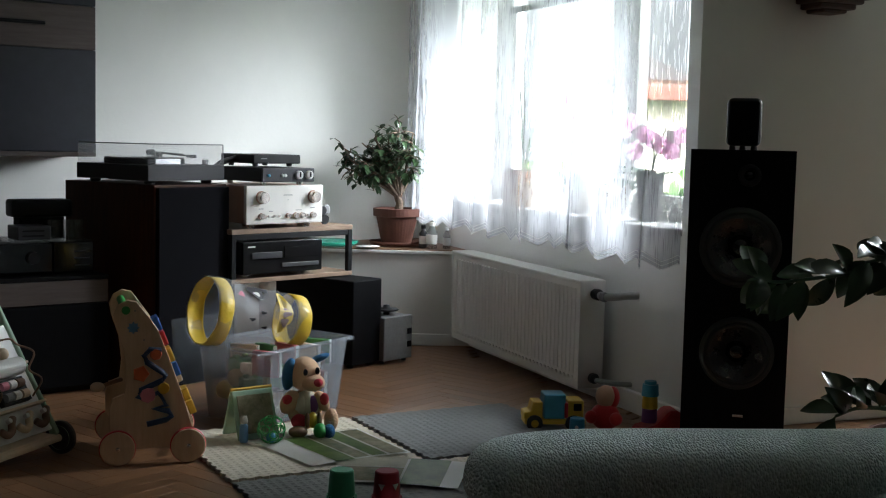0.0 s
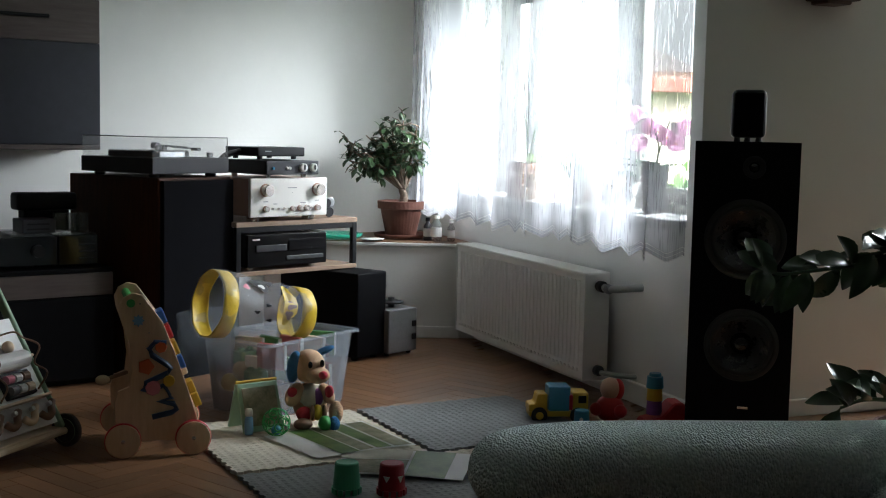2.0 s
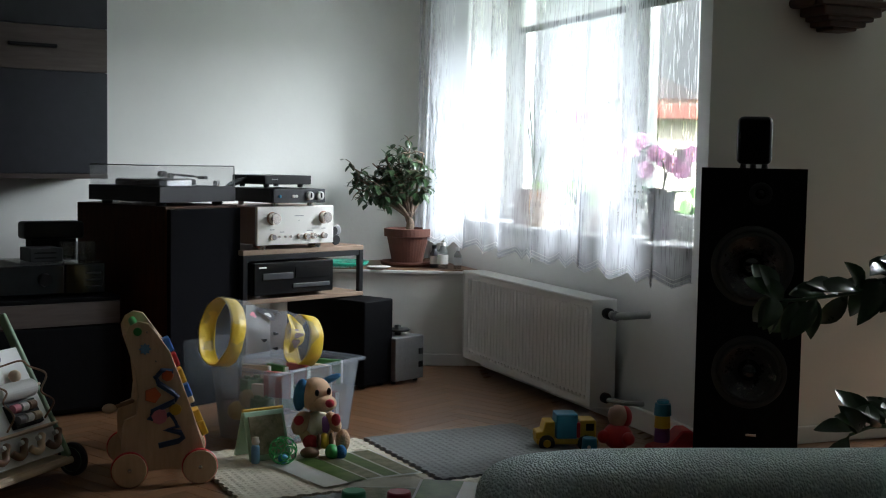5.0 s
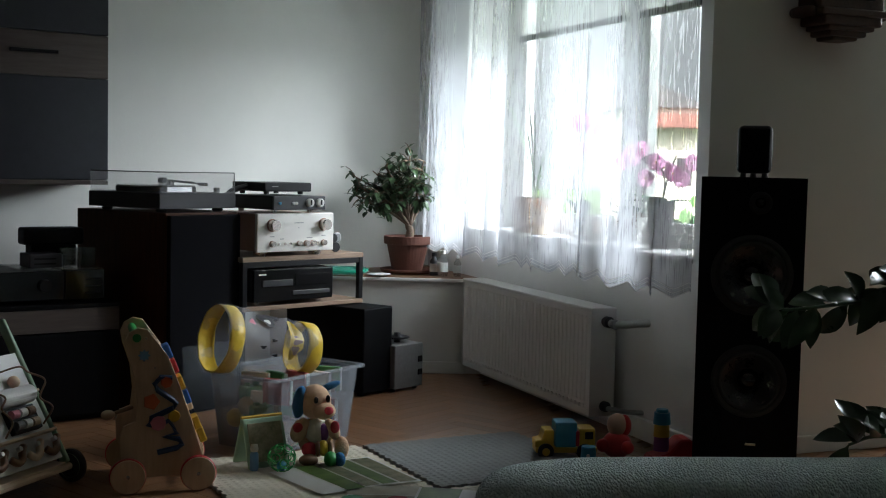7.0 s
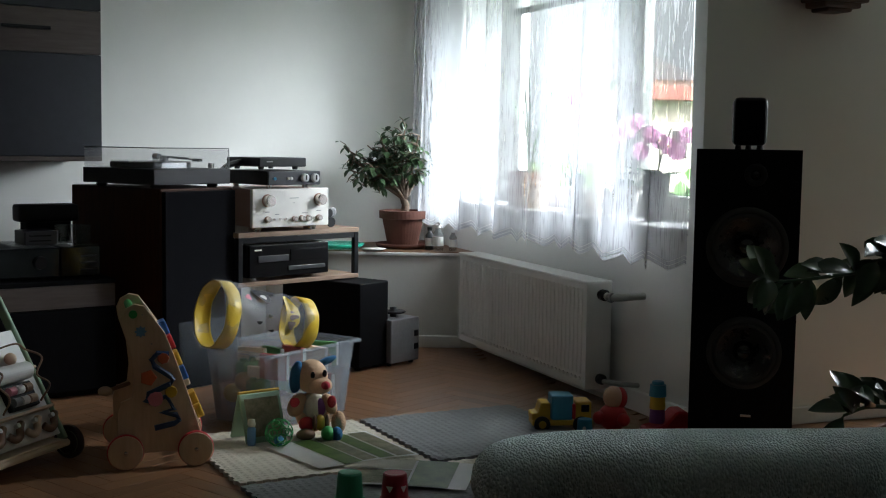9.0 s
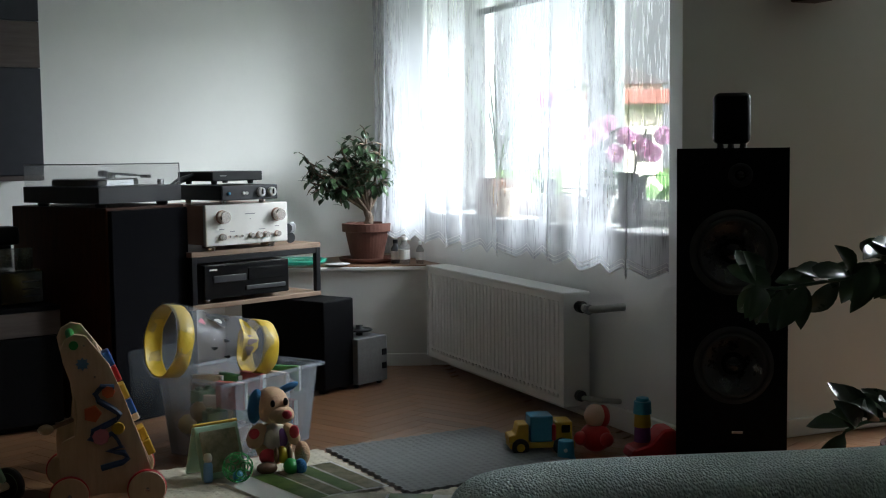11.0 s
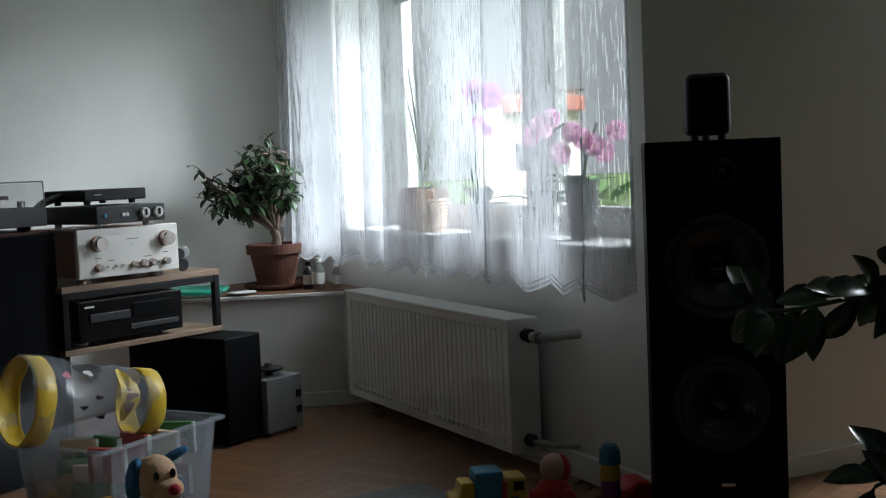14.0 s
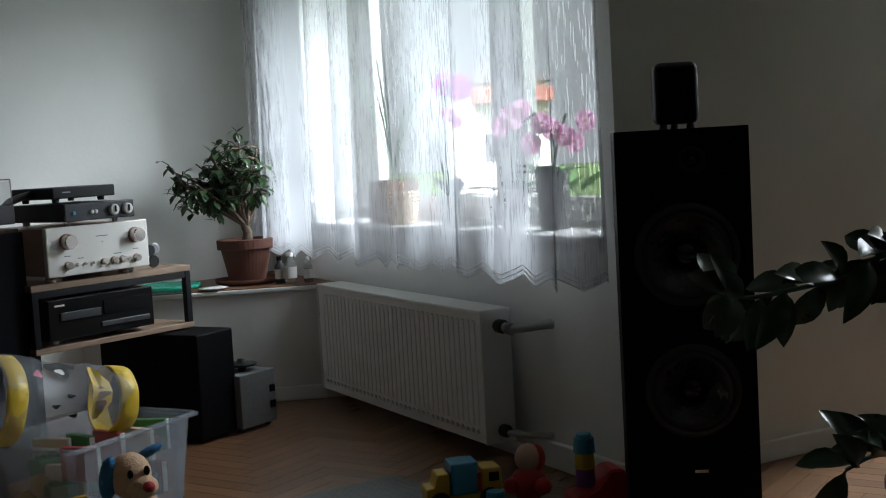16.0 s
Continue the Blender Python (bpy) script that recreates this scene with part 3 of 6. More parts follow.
rod.matrix_world = WMAT.copy()
part("pole", tube([(-0.02, -0.162, 2.352), (2.74, -0.162, 2.352)], 0.011, 10), WHITE, rod)
for a in (0.1, 1.2, 2.3):
    part("bracket", box((0.02, 0.17, 0.02), (a, -0.078, 2.342), 0.004), WHITE, rod)

# ---- radiator ----
rad = thing("radiator", (0, 0, 0), label="white ribbed steel panel radiator below the window", category="radiator")
rad.matrix_world = WMAT.copy()
RA0, RA1, RZ0, RZ1 = 0.80, 2.00, 0.055, 0.448
for o, nm in ((-0.135, "front_panel"), (-0.06, "back_panel")):
    b = box((RA1 - RA0, 0.012, RZ1 - RZ0), ((RA0 + RA1) / 2, o + 0.006, RZ0), 0.004)
    part(nm, b, WHITE, rad)
rib = part("rib", box((0.0185, 0.012, RZ1 - RZ0 - 0.075), (0, 0, 0), 0.005, seg=2), WHITE, rad)
for i in range(36):
    r = rib if i == 0 else new("rib", rib.data)
    r.parent = rad
    r.location = (RA0 + 0.045 + (RA1 - RA0 - 0.09) * i / 35, -0.1335, RZ0 + 0.048)
part("top_grille", box((RA1 - RA0 + 0.004, 0.108, 0.012), ((RA0 + RA1) / 2, -0.088, RZ1 - 0.006), 0.004), WHITE, rad)
for a in (RA0, RA1):
    part("side_cover", box((0.006, 0.104, RZ1 - RZ0), (a, -0.088, RZ0), 0.002), WHITE, rad)
dot = part("weld_dot", ball(0.0075, (0, 0, 0), (1, 0.7, 1), seg=8), WHITE, rad)
for i in range(36):
    r = dot if i == 0 else new("weld_dot", dot.data)
    r.parent = rad
    r.location = (RA0 + 0.045 + (RA1 - RA0 - 0.09) * i / 35, -0.138, RZ0 + 0.034)
for a in (RA0 + 0.2, RA1 - 0.2):
    part("wall_bracket", box((0.03, 0.045, 0.2), (a, -0.024, 0.15), 0.003), WHITE, rad)
part("valve", lathe([(0.016, 0), (0.020, 0.01), (0.021, 0.035), (0.014, 0.045)], 16, (RA1 + 0.005, -0.085, 0.405), "x"), BLACK, rad, "black thermostatic valve head")
part("supply_pipe", tube(arc([(RA1 + 0.045, -0.085, 0.405), (RA1 + 0.07, -0.083, 0.402), (RA1 + 0.11, -0.06, 0.405), (RA1 + 0.145, -0.03, 0.412), (RA1 + 0.17, 0.01, 0.416)], 5), 0.014, 10), GREY_PIPE, rad, "grey lagged pipe", smooth=True)
part("pipe_nut", lathe([(0.017, 0), (0.019, 0.004), (0.019, 0.016), (0.017, 0.020)], 8, (RA1 + 0.066, -0.083, 0.402), "x"), GREY_METAL, rad)
part("drain_plug", lathe([(0.014, 0), (0.019, 0.008), (0.019, 0.028), (0.010, 0.034)], 16, (RA1 + 0.005, -0.085, 0.095), "x"), DARK_GREY, rad)
part("return_pipe", tube([(RA1 + 0.03, -0.085, 0.09), (RA1 + 0.11, -0.05, 0.09), (RA1 + 0.15, 0.01, 0.09)], 0.009, 8), GREY_PIPE, rad)
part("floor_pipe", tube([(RA0 - 0.01, -0.05, 0.045), (RA1 + 0.05, -0.05, 0.045)], 0.012, 8), WHITE, rad)

# ---- large loudspeaker by the window ----
def woofer(parent, x, y, z, r):
    w = part("woofer", lathe([(r, 0), (r * 0.97, 0.008), (r * 0.86, 0.010), (r * 0.84, 0.006)], 40, (x, y, z), "y", cap=False), RUBBER, parent, smooth=True)
    part("surround", lathe([(r * 0.84, 0.006), (r * 0.78, 0.016), (r * 0.72, 0.004)], 40, (x, y, z), "y", cap=False), RUBBER, w, "glossy black rubber surround", smooth=True)
    part("cone", lathe([(r * 0.72, 0.004), (r * 0.30, -0.035)], 40, (x, y, z), "y", cap=False), CONE, w, smooth=True)
    part("dust_cap", lathe([(r * 0.30, -0.035), (r * 0.26, -0.022), (r * 0.15, -0.012), (0.0, -0.008)], 32, (x, y, z), "y", cap=False), BLACK_GLOSS, w, "shiny dust cap", smooth=True)

spk = thing("tower_loudspeaker", (0.757, 3.70, 0), -13, "tall black two-woofer loudspeaker standing beside the window", "loudspeaker")
SW, SD, SH = 0.309, 0.262, 0.942
# baffle with real cut-outs
def baffle(w, h, holes, y):
    b = bmesh.new()
    n = 40
    zs = [0.004]
    spans = sorted(holes, key=lambda q: q[1])
    edges = [0.004] + [(spans[i][1] + spans[i][2] + spans[i + 1][1] - spans[i + 1][2]) / 2 for i in range(len(spans) - 1)] + [h]
    for (cx, cz, r), z0, z1 in zip(spans, edges, edges[1:]):
        ring = [b.verts.new((cx + r * math.cos(2 * math.pi * i / n), y, cz + r * math.sin(2 * math.pi * i / n))) for i in range(n)]
        outer = []
        for i in range(n):
            c, s = math.cos(2 * math.pi * i / n), math.sin(2 * math.pi * i / n)
            tx = ((w - cx) / c) if c > 1e-6 else ((-cx) / c if c < -1e-6 else 1e9)
            tz = ((z1 - cz) / s) if s > 1e-6 else ((z0 - cz) / s if s < -1e-6 else 1e9)
            t = min(tx, tz)
            outer.append(b.verts.new((cx + t * c, y, cz + t * s)))
        for i in range(n):
            b.faces.new((ring[i], ring[(i + 1) % n], outer[(i + 1) % n], outer[i]))
        for x, z in ((0, z0), (w, z0), (w, z1), (0, z1)):
            a = math.atan2(z - cz, x - cx) % (2 * math.pi)
            i = int(a / (2 * math.pi) * n)
            cv = b.verts.new((x, y, z))
            b.faces.new((outer[i], outer[(i + 1) % n], cv))
    bmesh.ops.remove_doubles(b, verts=b.verts, dist=0.0005)
    return b
part("baffle", baffle(SW, SH, [(0.160, 0.325, 0.108), (0.158, 0.648, 0.118), (0.176, 0.866, 0.030)], 0.0), BLACK_SATIN, spk)
cab = box((SW, SD, SH - 0.004), (SW / 2, SD / 2, 0.004), 0.0)
bmesh.ops.delete(cab, geom=[f for f in cab.faces if f.calc_center_median().y < 0.001], context="FACES_ONLY")
part("cabinet", cab, BLACK_SATIN, spk)
woofer(spk, 0.158, 0.0, 0.648, 0.122)
woofer(spk, 0.160, 0.0, 0.325, 0.112)
tw = part("tweeter", lathe([(0.034, 0), (0.033, 0.004), (0.022, 0.004), (0.016, -0.004)], 28, (0.176, 0.0, 0.866), "y", cap=False), BLACK, spk, smooth=True)
part("dome", ball(0.014, (0.176, 0.003, 0.866), (1, 0.6, 1)), BLACK_GLOSS, tw, smooth=True)
part("badge", box((0.032, 0.003, 0.008), (0.172, -0.002, 0.128), 0.001), CHROME, spk, "small silver badge")
for x in (0.03, SW - 0.03):
    for y in (0.03, SD - 0.03):
        part("foot", lathe([(0.012, -0.0), (0.014, 0.006)], 12, (x, y, 0.0)), RUBBER, spk)

sat = thing("satellite_speaker", (0.921, 3.724, SH), -12, "small rounded black satellite speaker on the tower loudspeaker", "loudspeaker")
part("body", box((0.104, 0.11, 0.146), (0, 0.055, 0.012), 0.018, seg=4), BLACK, sat, smooth=True)
part("grille", box((0.088, 0.01, 0.128), (0, 0.001, 0.021), 0.004), GRILLE, sat)
for x in (-0.032, 0.032):
    part("foot", lathe([(0.010, 0), (0.008, 0.016)], 12, (x, 0.03, 0)), RUBBER, sat)
part("foot", lathe([(0.010, 0), (0.008, 0.016)], 12, (0, 0.085, 0)), RUBBER, sat)

# ---- left loudspeaker with turntable ----
lsp = thing("floor_loudspeaker", (-1.031, 4.45, 0), 53.13, "walnut-sided loudspeaker with a black cloth grille", "loudspeaker")
LWD, LDP, LH = 0.358, 0.55, 0.762
part("cabinet", box((LWD, LDP - 0.02, LH), (LWD / 2, LDP / 2 + 0.012, 0), 0.004), WALNUT, lsp)
part("grille", box((LWD - 0.01, 0.022, LH - 0.014), (LWD / 2, 0.011, 0.004), 0.004), GRILLE, lsp, "black cloth grille")

tt = thing("turntable", (-1.068, 4.45, LH), 53.13, "graphite record player under a clear raised-edge dust cover", "turntable")
TW_, TD_ = 0.376, 0.42
part("plinth", box((TW_, TD_, 0.058), (TW_ / 2, TD_ / 2, 0.014), 0.003), TT_BASE, tt)
for x in (0.05, TW_ - 0.05):
    for y in (0.05, TD_ - 0.05):
        part("foot", lathe([(0.018, 0), (0.022, 0.008), (0.018, 0.015)], 14, (x, y, 0)), RUBBER, tt)
part("platter", lathe([(0.15, 0), (0.152, 0.004), (0.152, 0.018), (0.146, 0.021), (0, 0.021)], 48, (0.165, 0.22, 0.074)), BLACK, tt, smooth=False)
part("record", lathe([(0.149, 0), (0.149, 0.003), (0.05, 0.003), (0.05, 0.0035), (0, 0.0035)], 48, (0.165, 0.22, 0.095)), BLACK_GLOSS, tt)
part("tonearm_base", lathe([(0.028, 0), (0.028, 0.02), (0.018, 0.026), (0.018, 0.045)], 20, (0.325, 0.33, 0.072)), CHROME, tt)
part("tonearm", tube([(0.325, 0.36, 0.112), (0.325, 0.30, 0.112), (0.31, 0.16, 0.108), (0.285, 0.10, 0.104)], 0.005, 8), CHROME, tt)
part("counterweight", lathe([(0.013, 0), (0.013, 0.03)], 16, (0.325, 0.39, 0.112), "y"), DARK_GREY, tt)
part("headshell", box((0.018, 0.04, 0.012), (0.282, 0.085, 0.098), 0.002), BLACK, tt)
part("front_plate", box((0.12, 0.006, 0.022), (0.11, 0.02, 0.074), 0.002), CHROME, tt, "bright metal control strip")
part("speed_knob", lathe([(0.012, 0), (0.012, 0.02)], 16, (0.33, 0.06, 0.072)), CHROME, tt)
cv = bmesh.new()
t = 0.004
box((TW_ - 0.006, t, 0.072), (TW_ / 2, 0.004, 0.073), 0.001, bm=cv)
box((TW_ - 0.006, t, 0.072), (TW_ / 2, TD_ - 0.006, 0.073), 0.001, bm=cv)
box((t, TD_ - 0.016, 0.072), (0.005, TD_ / 2, 0.073), 0.001, bm=cv)
box((t, TD_ - 0.016, 0.072), (TW_ - 0.006, TD_ / 2, 0.073), 0.001, bm=cv)
box((TW_ - 0.006, TD_ - 0.006, t), (TW_ / 2, TD_ / 2, 0.146), 0.001, bm=cv)
cover = part("dust_cover", cv, DUST_COVER, tt, "clear acrylic dust cover")
part("cover_edge", tube([(0.004, TD_ - 0.006, 0.150), (0.004, 0.004, 0.150), (TW_ - 0.006, 0.004, 0.150), (TW_ - 0.004, 0.003, 0.076)], 0.0022, 6), GREY_METAL, cover)

# ---- hi-fi rack, amplifier, players ----
RZ = math.degrees(math.atan2(0.714, 0.70))
UU, VV = Vector((0.70, 0.714, 0)), Vector((-0.714, 0.70, 0))
rack = thing("hifi_rack", (-0.803, 4.70, 0), RZ, "low rack with oak boards and black steel posts", "rack")
RW, RD = 0.623, 0.42
part("top_shelf", box((RW, RD, 0.020), (RW / 2, RD / 2, 0.566), 0.002), SHELF_WOOD, rack)
part("lower_shelf", box((RW, RD, 0.018), (RW / 2, RD / 2, 0.372), 0.002), SHELF_WOOD, rack)
for x in (0.012, RW - 0.012):
    for y in (0.012, RD - 0.012):
        part("post", box((0.022, 0.022, 0.176), (x, y, 0.390), 0.002), BLACK, rack)
for y in (0.012, RD - 0.012):
    part("rail", box((RW - 0.046, 0.018, 0.022), (RW / 2, y, 0.543), 0.002), BLACK, rack)
part("side_support", box((0.022, RD - 0.02, 0.371), (0.012, RD / 2, 0.0), 0.002), BLACK, rack)
part("shelf_paper", box((0.30, 0.30, 0.003), (0.33, 0.16, 0.5625), 0.0), PAPER, rack, "white sheet under the top board")

amp = thing("amplifier", (-0.752, 4.72, 0.586), RZ, "champagne-coloured stereo amplifier with round knobs", "amplifier")
AW, AH, AD = 0.386, 0.171, 0.36
part("chassis", box((AW - 0.008, AD - 0.014, AH - 0.024), (AW / 2, AD / 2 + 0.008, 0.022), 0.003), CHAMP_SIDE, amp, "copper-toned side panels")
part("front_panel", box((AW, 0.018, AH - 0.018), (AW / 2, 0.009, 0.018), 0.004), CHAMP, amp)
for x in (0.05, AW - 0.06):
    for y in (0.05, AD - 0.06):
        part("foot", lathe([(0.026, 0), (0.028, 0.010), (0.024, 0.020)], 20, (x, y, 0)), CHROME, amp)


def knob(parent, x, z, r, depth, ring=True):
    k = part("knob", lathe([(r, 0), (r, depth * 0.8), (r * 0.92, depth), (0, depth)], 24, (x, 0.0, z), "y"), KNOB, parent, smooth=False)
    if ring:
        part("knob_ring", lathe([(r * 1.12, 0), (r * 1.12, 0.003), (r, 0.003)], 24, (x, 0.0, z), "y", cap=False), CHAMP_SIDE, k)

knob(amp, 0.072, 0.124, 0.023, 0.030)
knob(amp, AW - 0.054, 0.124, 0.023, 0.030)
for x, r in ((0.072, 0.0115), (0.105, 0.005), (0.135, 0.005), (0.163, 0.005), (0.205, 0.009), (0.243, 0.011), (0.277, 0.011), (0.302, 0.005), (AW - 0.054, 0.011)):
    knob(amp, x, 0.050, r, 0.016 if r > 0.006 else 0.006, r > 0.006)
for x, z, w in ((0.205, 0.131, 0.045), (0.205, 0.112, 0.004), (0.072, 0.078, 0.022), (AW - 0.054, 0.078, 0.022), (0.26, 0.070, 0.03), (0.12, 0.068, 0.02)):
    part("marking", box((w, 0.0012, 0.0025), (x, -0.0004, z)), GREY_METAL, amp)

dac = thing("preamplifier", (-0.70, 4.755, 0.757), RZ, "dark grey preamplifier with two white knobs", "hi-fi unit")
part("case", box((0.262, 0.30, 0.055), (0.131, 0.15, 0.014), 0.003), BLACK, dac)
part("front_panel", box((0.262, 0.008, 0.055), (0.131, -0.004, 0.014), 0.003), DARK_GREY, dac)
for x in (0.04, 0.222):
    for y in (0.04, 0.26):
        part("foot", lathe([(0.011, 0), (0.013, 0.014)], 14, (x, y, 0)), CHROME, dac)
for x in (0.178, 0.230):
    part("knob", lathe([(0.017, 0), (0.017, 0.012), (0.014, 0.014), (0, 0.014)], 20, (x, -0.008, 0.042), "y"), PAPER, dac, "white knob")
    part("knob_pointer", box((0.005, 0.004, 0.02), (x, -0.024, 0.034), 0.001), BLACK, dac)
for x, mm in ((0.03, SKY_BLUE), (0.098, PAPER), (0.112, PAPER)):
    part("switch", lathe([(0.006, 0), (0.006, 0.006), (0, 0.007)], 12, (x, -0.008, 0.040), "y"), mm, dac)

tuner = thing("phono_stage", (-0.735, 4.79, 0.830), RZ, "small flat black phono stage with a cable", "hi-fi unit")
part("case", box((0.235, 0.22, 0.036), (0.1175, 0.11, 0.012), 0.004), BLACK, tuner)
for x in (0.03, 0.2):
    for y in (0.03, 0.19):
        part("foot", lathe([(0.010, 0), (0.012, 0.012)], 12, (x, y, 0)), RUBBER, tuner)
part("display", box((0.03, 0.002, 0.004), (0.05, -0.0005, 0.030)), GREY_METAL, tuner)
part("cable", tube(arc([(-0.0, 0.12, 0.03), (-0.06, 0.11, 0.018), (-0.10, 0.10, 0.002), (-0.12, 0.14, -0.04)], 5), 0.012, 8), CABLE, tuner)

cd = thing("cd_player", (-0.768, 4.735, 0.390), RZ, "black compact disc player on the lower board", "cd player")
CW = 0.40
part("case", box((CW, 0.30, 0.128), (CW / 2, 0.155, 0.016), 0.003), BLACK, cd)
part("front_panel", box((CW, 0.012, 0.128), (CW / 2, 0.0, 0.016), 0.003), BLACK_GLOSS, cd)
part("disc_drawer", box((0.15, 0.006, 0.026), (0.115, -0.008, 0.076), 0.002), DARK_GREY, cd)
part("display", box((0.175, 0.004, 0.045), (0.29, -0.007, 0.076), 0.001), BLACK_GLOSS, cd)
part("button_strip", box((0.19, 0.006, 0.017), (0.285, -0.008, 0.038), 0.002), DARK_GREY, cd, "grey button strip")
part("badge", box((0.035, 0.002, 0.006), (0.04, -0.007, 0.122)), PAPER, cd)
for x in (0.04, CW - 0.05):
    for y in (0.04, 0.25):
        part("foot", lathe([(0.018, 0), (0.020, 0.016)], 16, (x, y, 0)), CHROME, cd)

sub = thing("subwoofer", (-0.345, 4.95, 0), RZ + 8, "black box subwoofer under the rack", "loudspeaker")
part("cabinet", box((0.185, 0.44, 0.352), (0.09, 0.22, 0.014), 0.006), BLACK_SATIN, sub)
for x in (0.03, 0.15):
    for y in (0.04, 0.4):
        part("foot", lathe([(0.014, 0), (0.016, 0.014)], 12, (x, y, 0)), RUBBER, sub)

psu = thing("power_supply", (-0.222, 5.07, 0), 49, "grey metal power supply with a black hand wheel on top", "power supply")
part("case", box((0.175, 0.20, 0.185), (0.0875, 0.10, 0.014), 0.004), GREY_METAL, psu)
part("spindle", lathe([(0.014, 0), (0.014, 0.022)], 14, (0.095, 0.08, 0.199)), BLACK, psu)
part("hand_wheel", lathe([(0.010, 0.0), (0.048, 0.002), (0.056, 0.007), (0.048, 0.012), (0.016, 0.014), (0.014, 0.026), (0, 0.026)], 28, (0.095, 0.08, 0.214)), BLACK, psu, smooth=True)
for z in (0.062, 0.118):
    part("socket", box((0.026, 0.006, 0.026), (0.155, -0.002, z), 0.003), BLACK, psu)
for x in (0.02, 0.155):
    for y in (0.03, 0.17):
        part("foot", lathe([(0.010, 0), (0.012, 0.014)], 10, (x, y, 0)), RUBBER, psu)

base = Vector((-0.803, 4.70, 0))
lead = thing("power_leads", base + UU * 0.56 + VV * 0.25, RZ, "loose black and orange leads on the lower board", "cable")
lead.location.z = 0.3905
part("cable", tube(arc([(-0.02, 0.12, 0.16), (-0.03, 0.05, 0.08), (-0.09, 0.0, 0.005), (-0.02, -0.03, 0.055), (0.03, 0.0, 0.05), (0.04, 0.04, 0.005)], 6), 0.0035, 6), CABLE, lead)
part("cable", tube(arc([(-0.05, 0.10, 0.15), (-0.055, 0.06, 0.09), (-0.07, 0.0, 0.02), (-0.10, -0.05, 0.004)], 6), 0.0035, 6), CABLE, lead)
part("orange_cable", tube(arc([(-0.10, 0.02, 0.004), (-0.04, 0.06, 0.008), (0.01, 0.05, 0.010), (0.04, 0.0, 0.004), (0.0, -0.04, 0.006), (-0.05, -0.02, 0.004)], 6), 0.004, 6), ORANGE_CABLE, lead)
hp = thing("headphone_clips", base + UU * 0.505 + VV * 0.05, RZ, "black round adapter beside the amplifier", "adapter")
hp.location.z = 0.587
part("disc", lathe([(0.020, 0), (0.022, 0.004), (0.020, 0.010)], 18, (0.0, 0, 0.022), "y"), BLACK, hp)
part("disc", lathe([(0.018, 0), (0.020, 0.004), (0.018, 0.010)], 18, (-0.012, 0, 0.060), "y"), BLACK, hp)
part("ring", lathe([(0.020, 0), (0.022, 0.003), (0.016, 0.006)], 18, (0.018, 0.01, 0.062), "y"), GREY_METAL, hp)
gl = thing("glass_dish", (-0.50, 5.64, 0.446), 0, "flat green glass dish on the corner ledge", "dish")
part("bowl", lathe([(0.05, 0), (0.11, 0.010), (0.125, 0.028), (0.120, 0.030), (0.10, 0.014), (0, 0.010)], 28), GLASS_GREEN, gl, smooth=True)
pl = thing("small_plate", (-0.33, 5.63, 0.446), 0, "small pale plate on the corner ledge", "plate")
part("rim", lathe([(0.03, 0), (0.055, 0.006), (0.056, 0.008), (0.03, 0.004), (0, 0.004)], 24), PAPER, pl, smooth=True)

# ---- potted ficus on the ledge ----
fic = thing("potted_ficus", (-0.205, 5.80, 0.446), 0, "small bushy ficus tree in a terracotta pot", "potted plant")
part("saucer", lathe([(0.11, 0), (0.125, 0.006), (0.13, 0.022), (0.122, 0.022), (0.115, 0.01), (0, 0.01)], 32), TERRACOTTA, fic, smooth=True)
part("pot", lathe([(0.072, 0.011), (0.098, 0.135), (0.098, 0.138), (0.112, 0.140), (0.114, 0.176), (0.104, 0.178), (0.100, 0.160), (0, 0.158)], 36), TERRACOTTA, fic)
part("soil", lathe([(0.099, 0.155), (0.06, 0.164), (0, 0.168)], 24), SOIL, fic)
tb = tube(arc([(0.005, 0, 0.155), (0.012, 0, 0.20), (0.0, 0, 0.235), (0.012, 0.0, 0.27)], 5), 0.022, 10, None, 0.012)
random.seed(11)
fb = bmesh.new()
limbs = [(-0.26, -0.02, 0.36), (-0.20, 0.05, 0.47), (-0.12, -0.06, 0.50), (-0.05, 0.08, 0.56), (0.02, 0.0, 0.60), (0.10, -0.04, 0.54), (0.15, 0.03, 0.44), (-0.30, 0.03, 0.43), (-0.16, -0.10, 0.34), (0.06, 0.10, 0.50), (-0.08, 0.0, 0.44), (0.08, -0.10, 0.42), (-0.29, -0.02, 0.31), (-0.22, -0.07, 0.27), (-0.11, -0.10, 0.29), (0.12, -0.06, 0.33), (-0.17, 0.06, 0.33), (-0.04, -0.09, 0.37)]
for lx, ly, lz in limbs:
    lx, lz = lx * 0.82 - 0.012, 0.335 + (lz - 0.27) * 0.74
    mid = (lx * 0.45 + random.uniform(-.03, .03), ly * 0.5, 0.24 + (lz - 0.24) * 0.55)
    line = arc([(0.010, 0, 0.225), mid, (lx, ly, lz)], 6)
    tube(line, 0.009, 7, tb, 0.003)
    for k in range(9):
        s = Vector(line[random.randrange(7, len(line))])
        tip = s + Vector((random.uniform(-.07, .07), random.uniform(-.07, .07), random.uniform(-.05, .05)))
        tube([s, (s + tip) / 2 + Vector((0, 0, 0.01)), tip], 0.003, 5, tb, 0.0015)
        for _ in range(5):
            p = s.lerp(tip, random.uniform(0.2, 1.0))
            d = Vector((random.uniform(-1, 1), random.uniform(-1, 1), random.uniform(-0.9, 0.5))).normalized()
            leaf(fb, p, p + d * random.uniform(0.036, 0.056), random.uniform(0.020, 0.029), 0.2, 0.2)
part("trunk", tb, BARK, fic, smooth=True)
part("crown", fb, LEAF, fic, "dark green leaves")

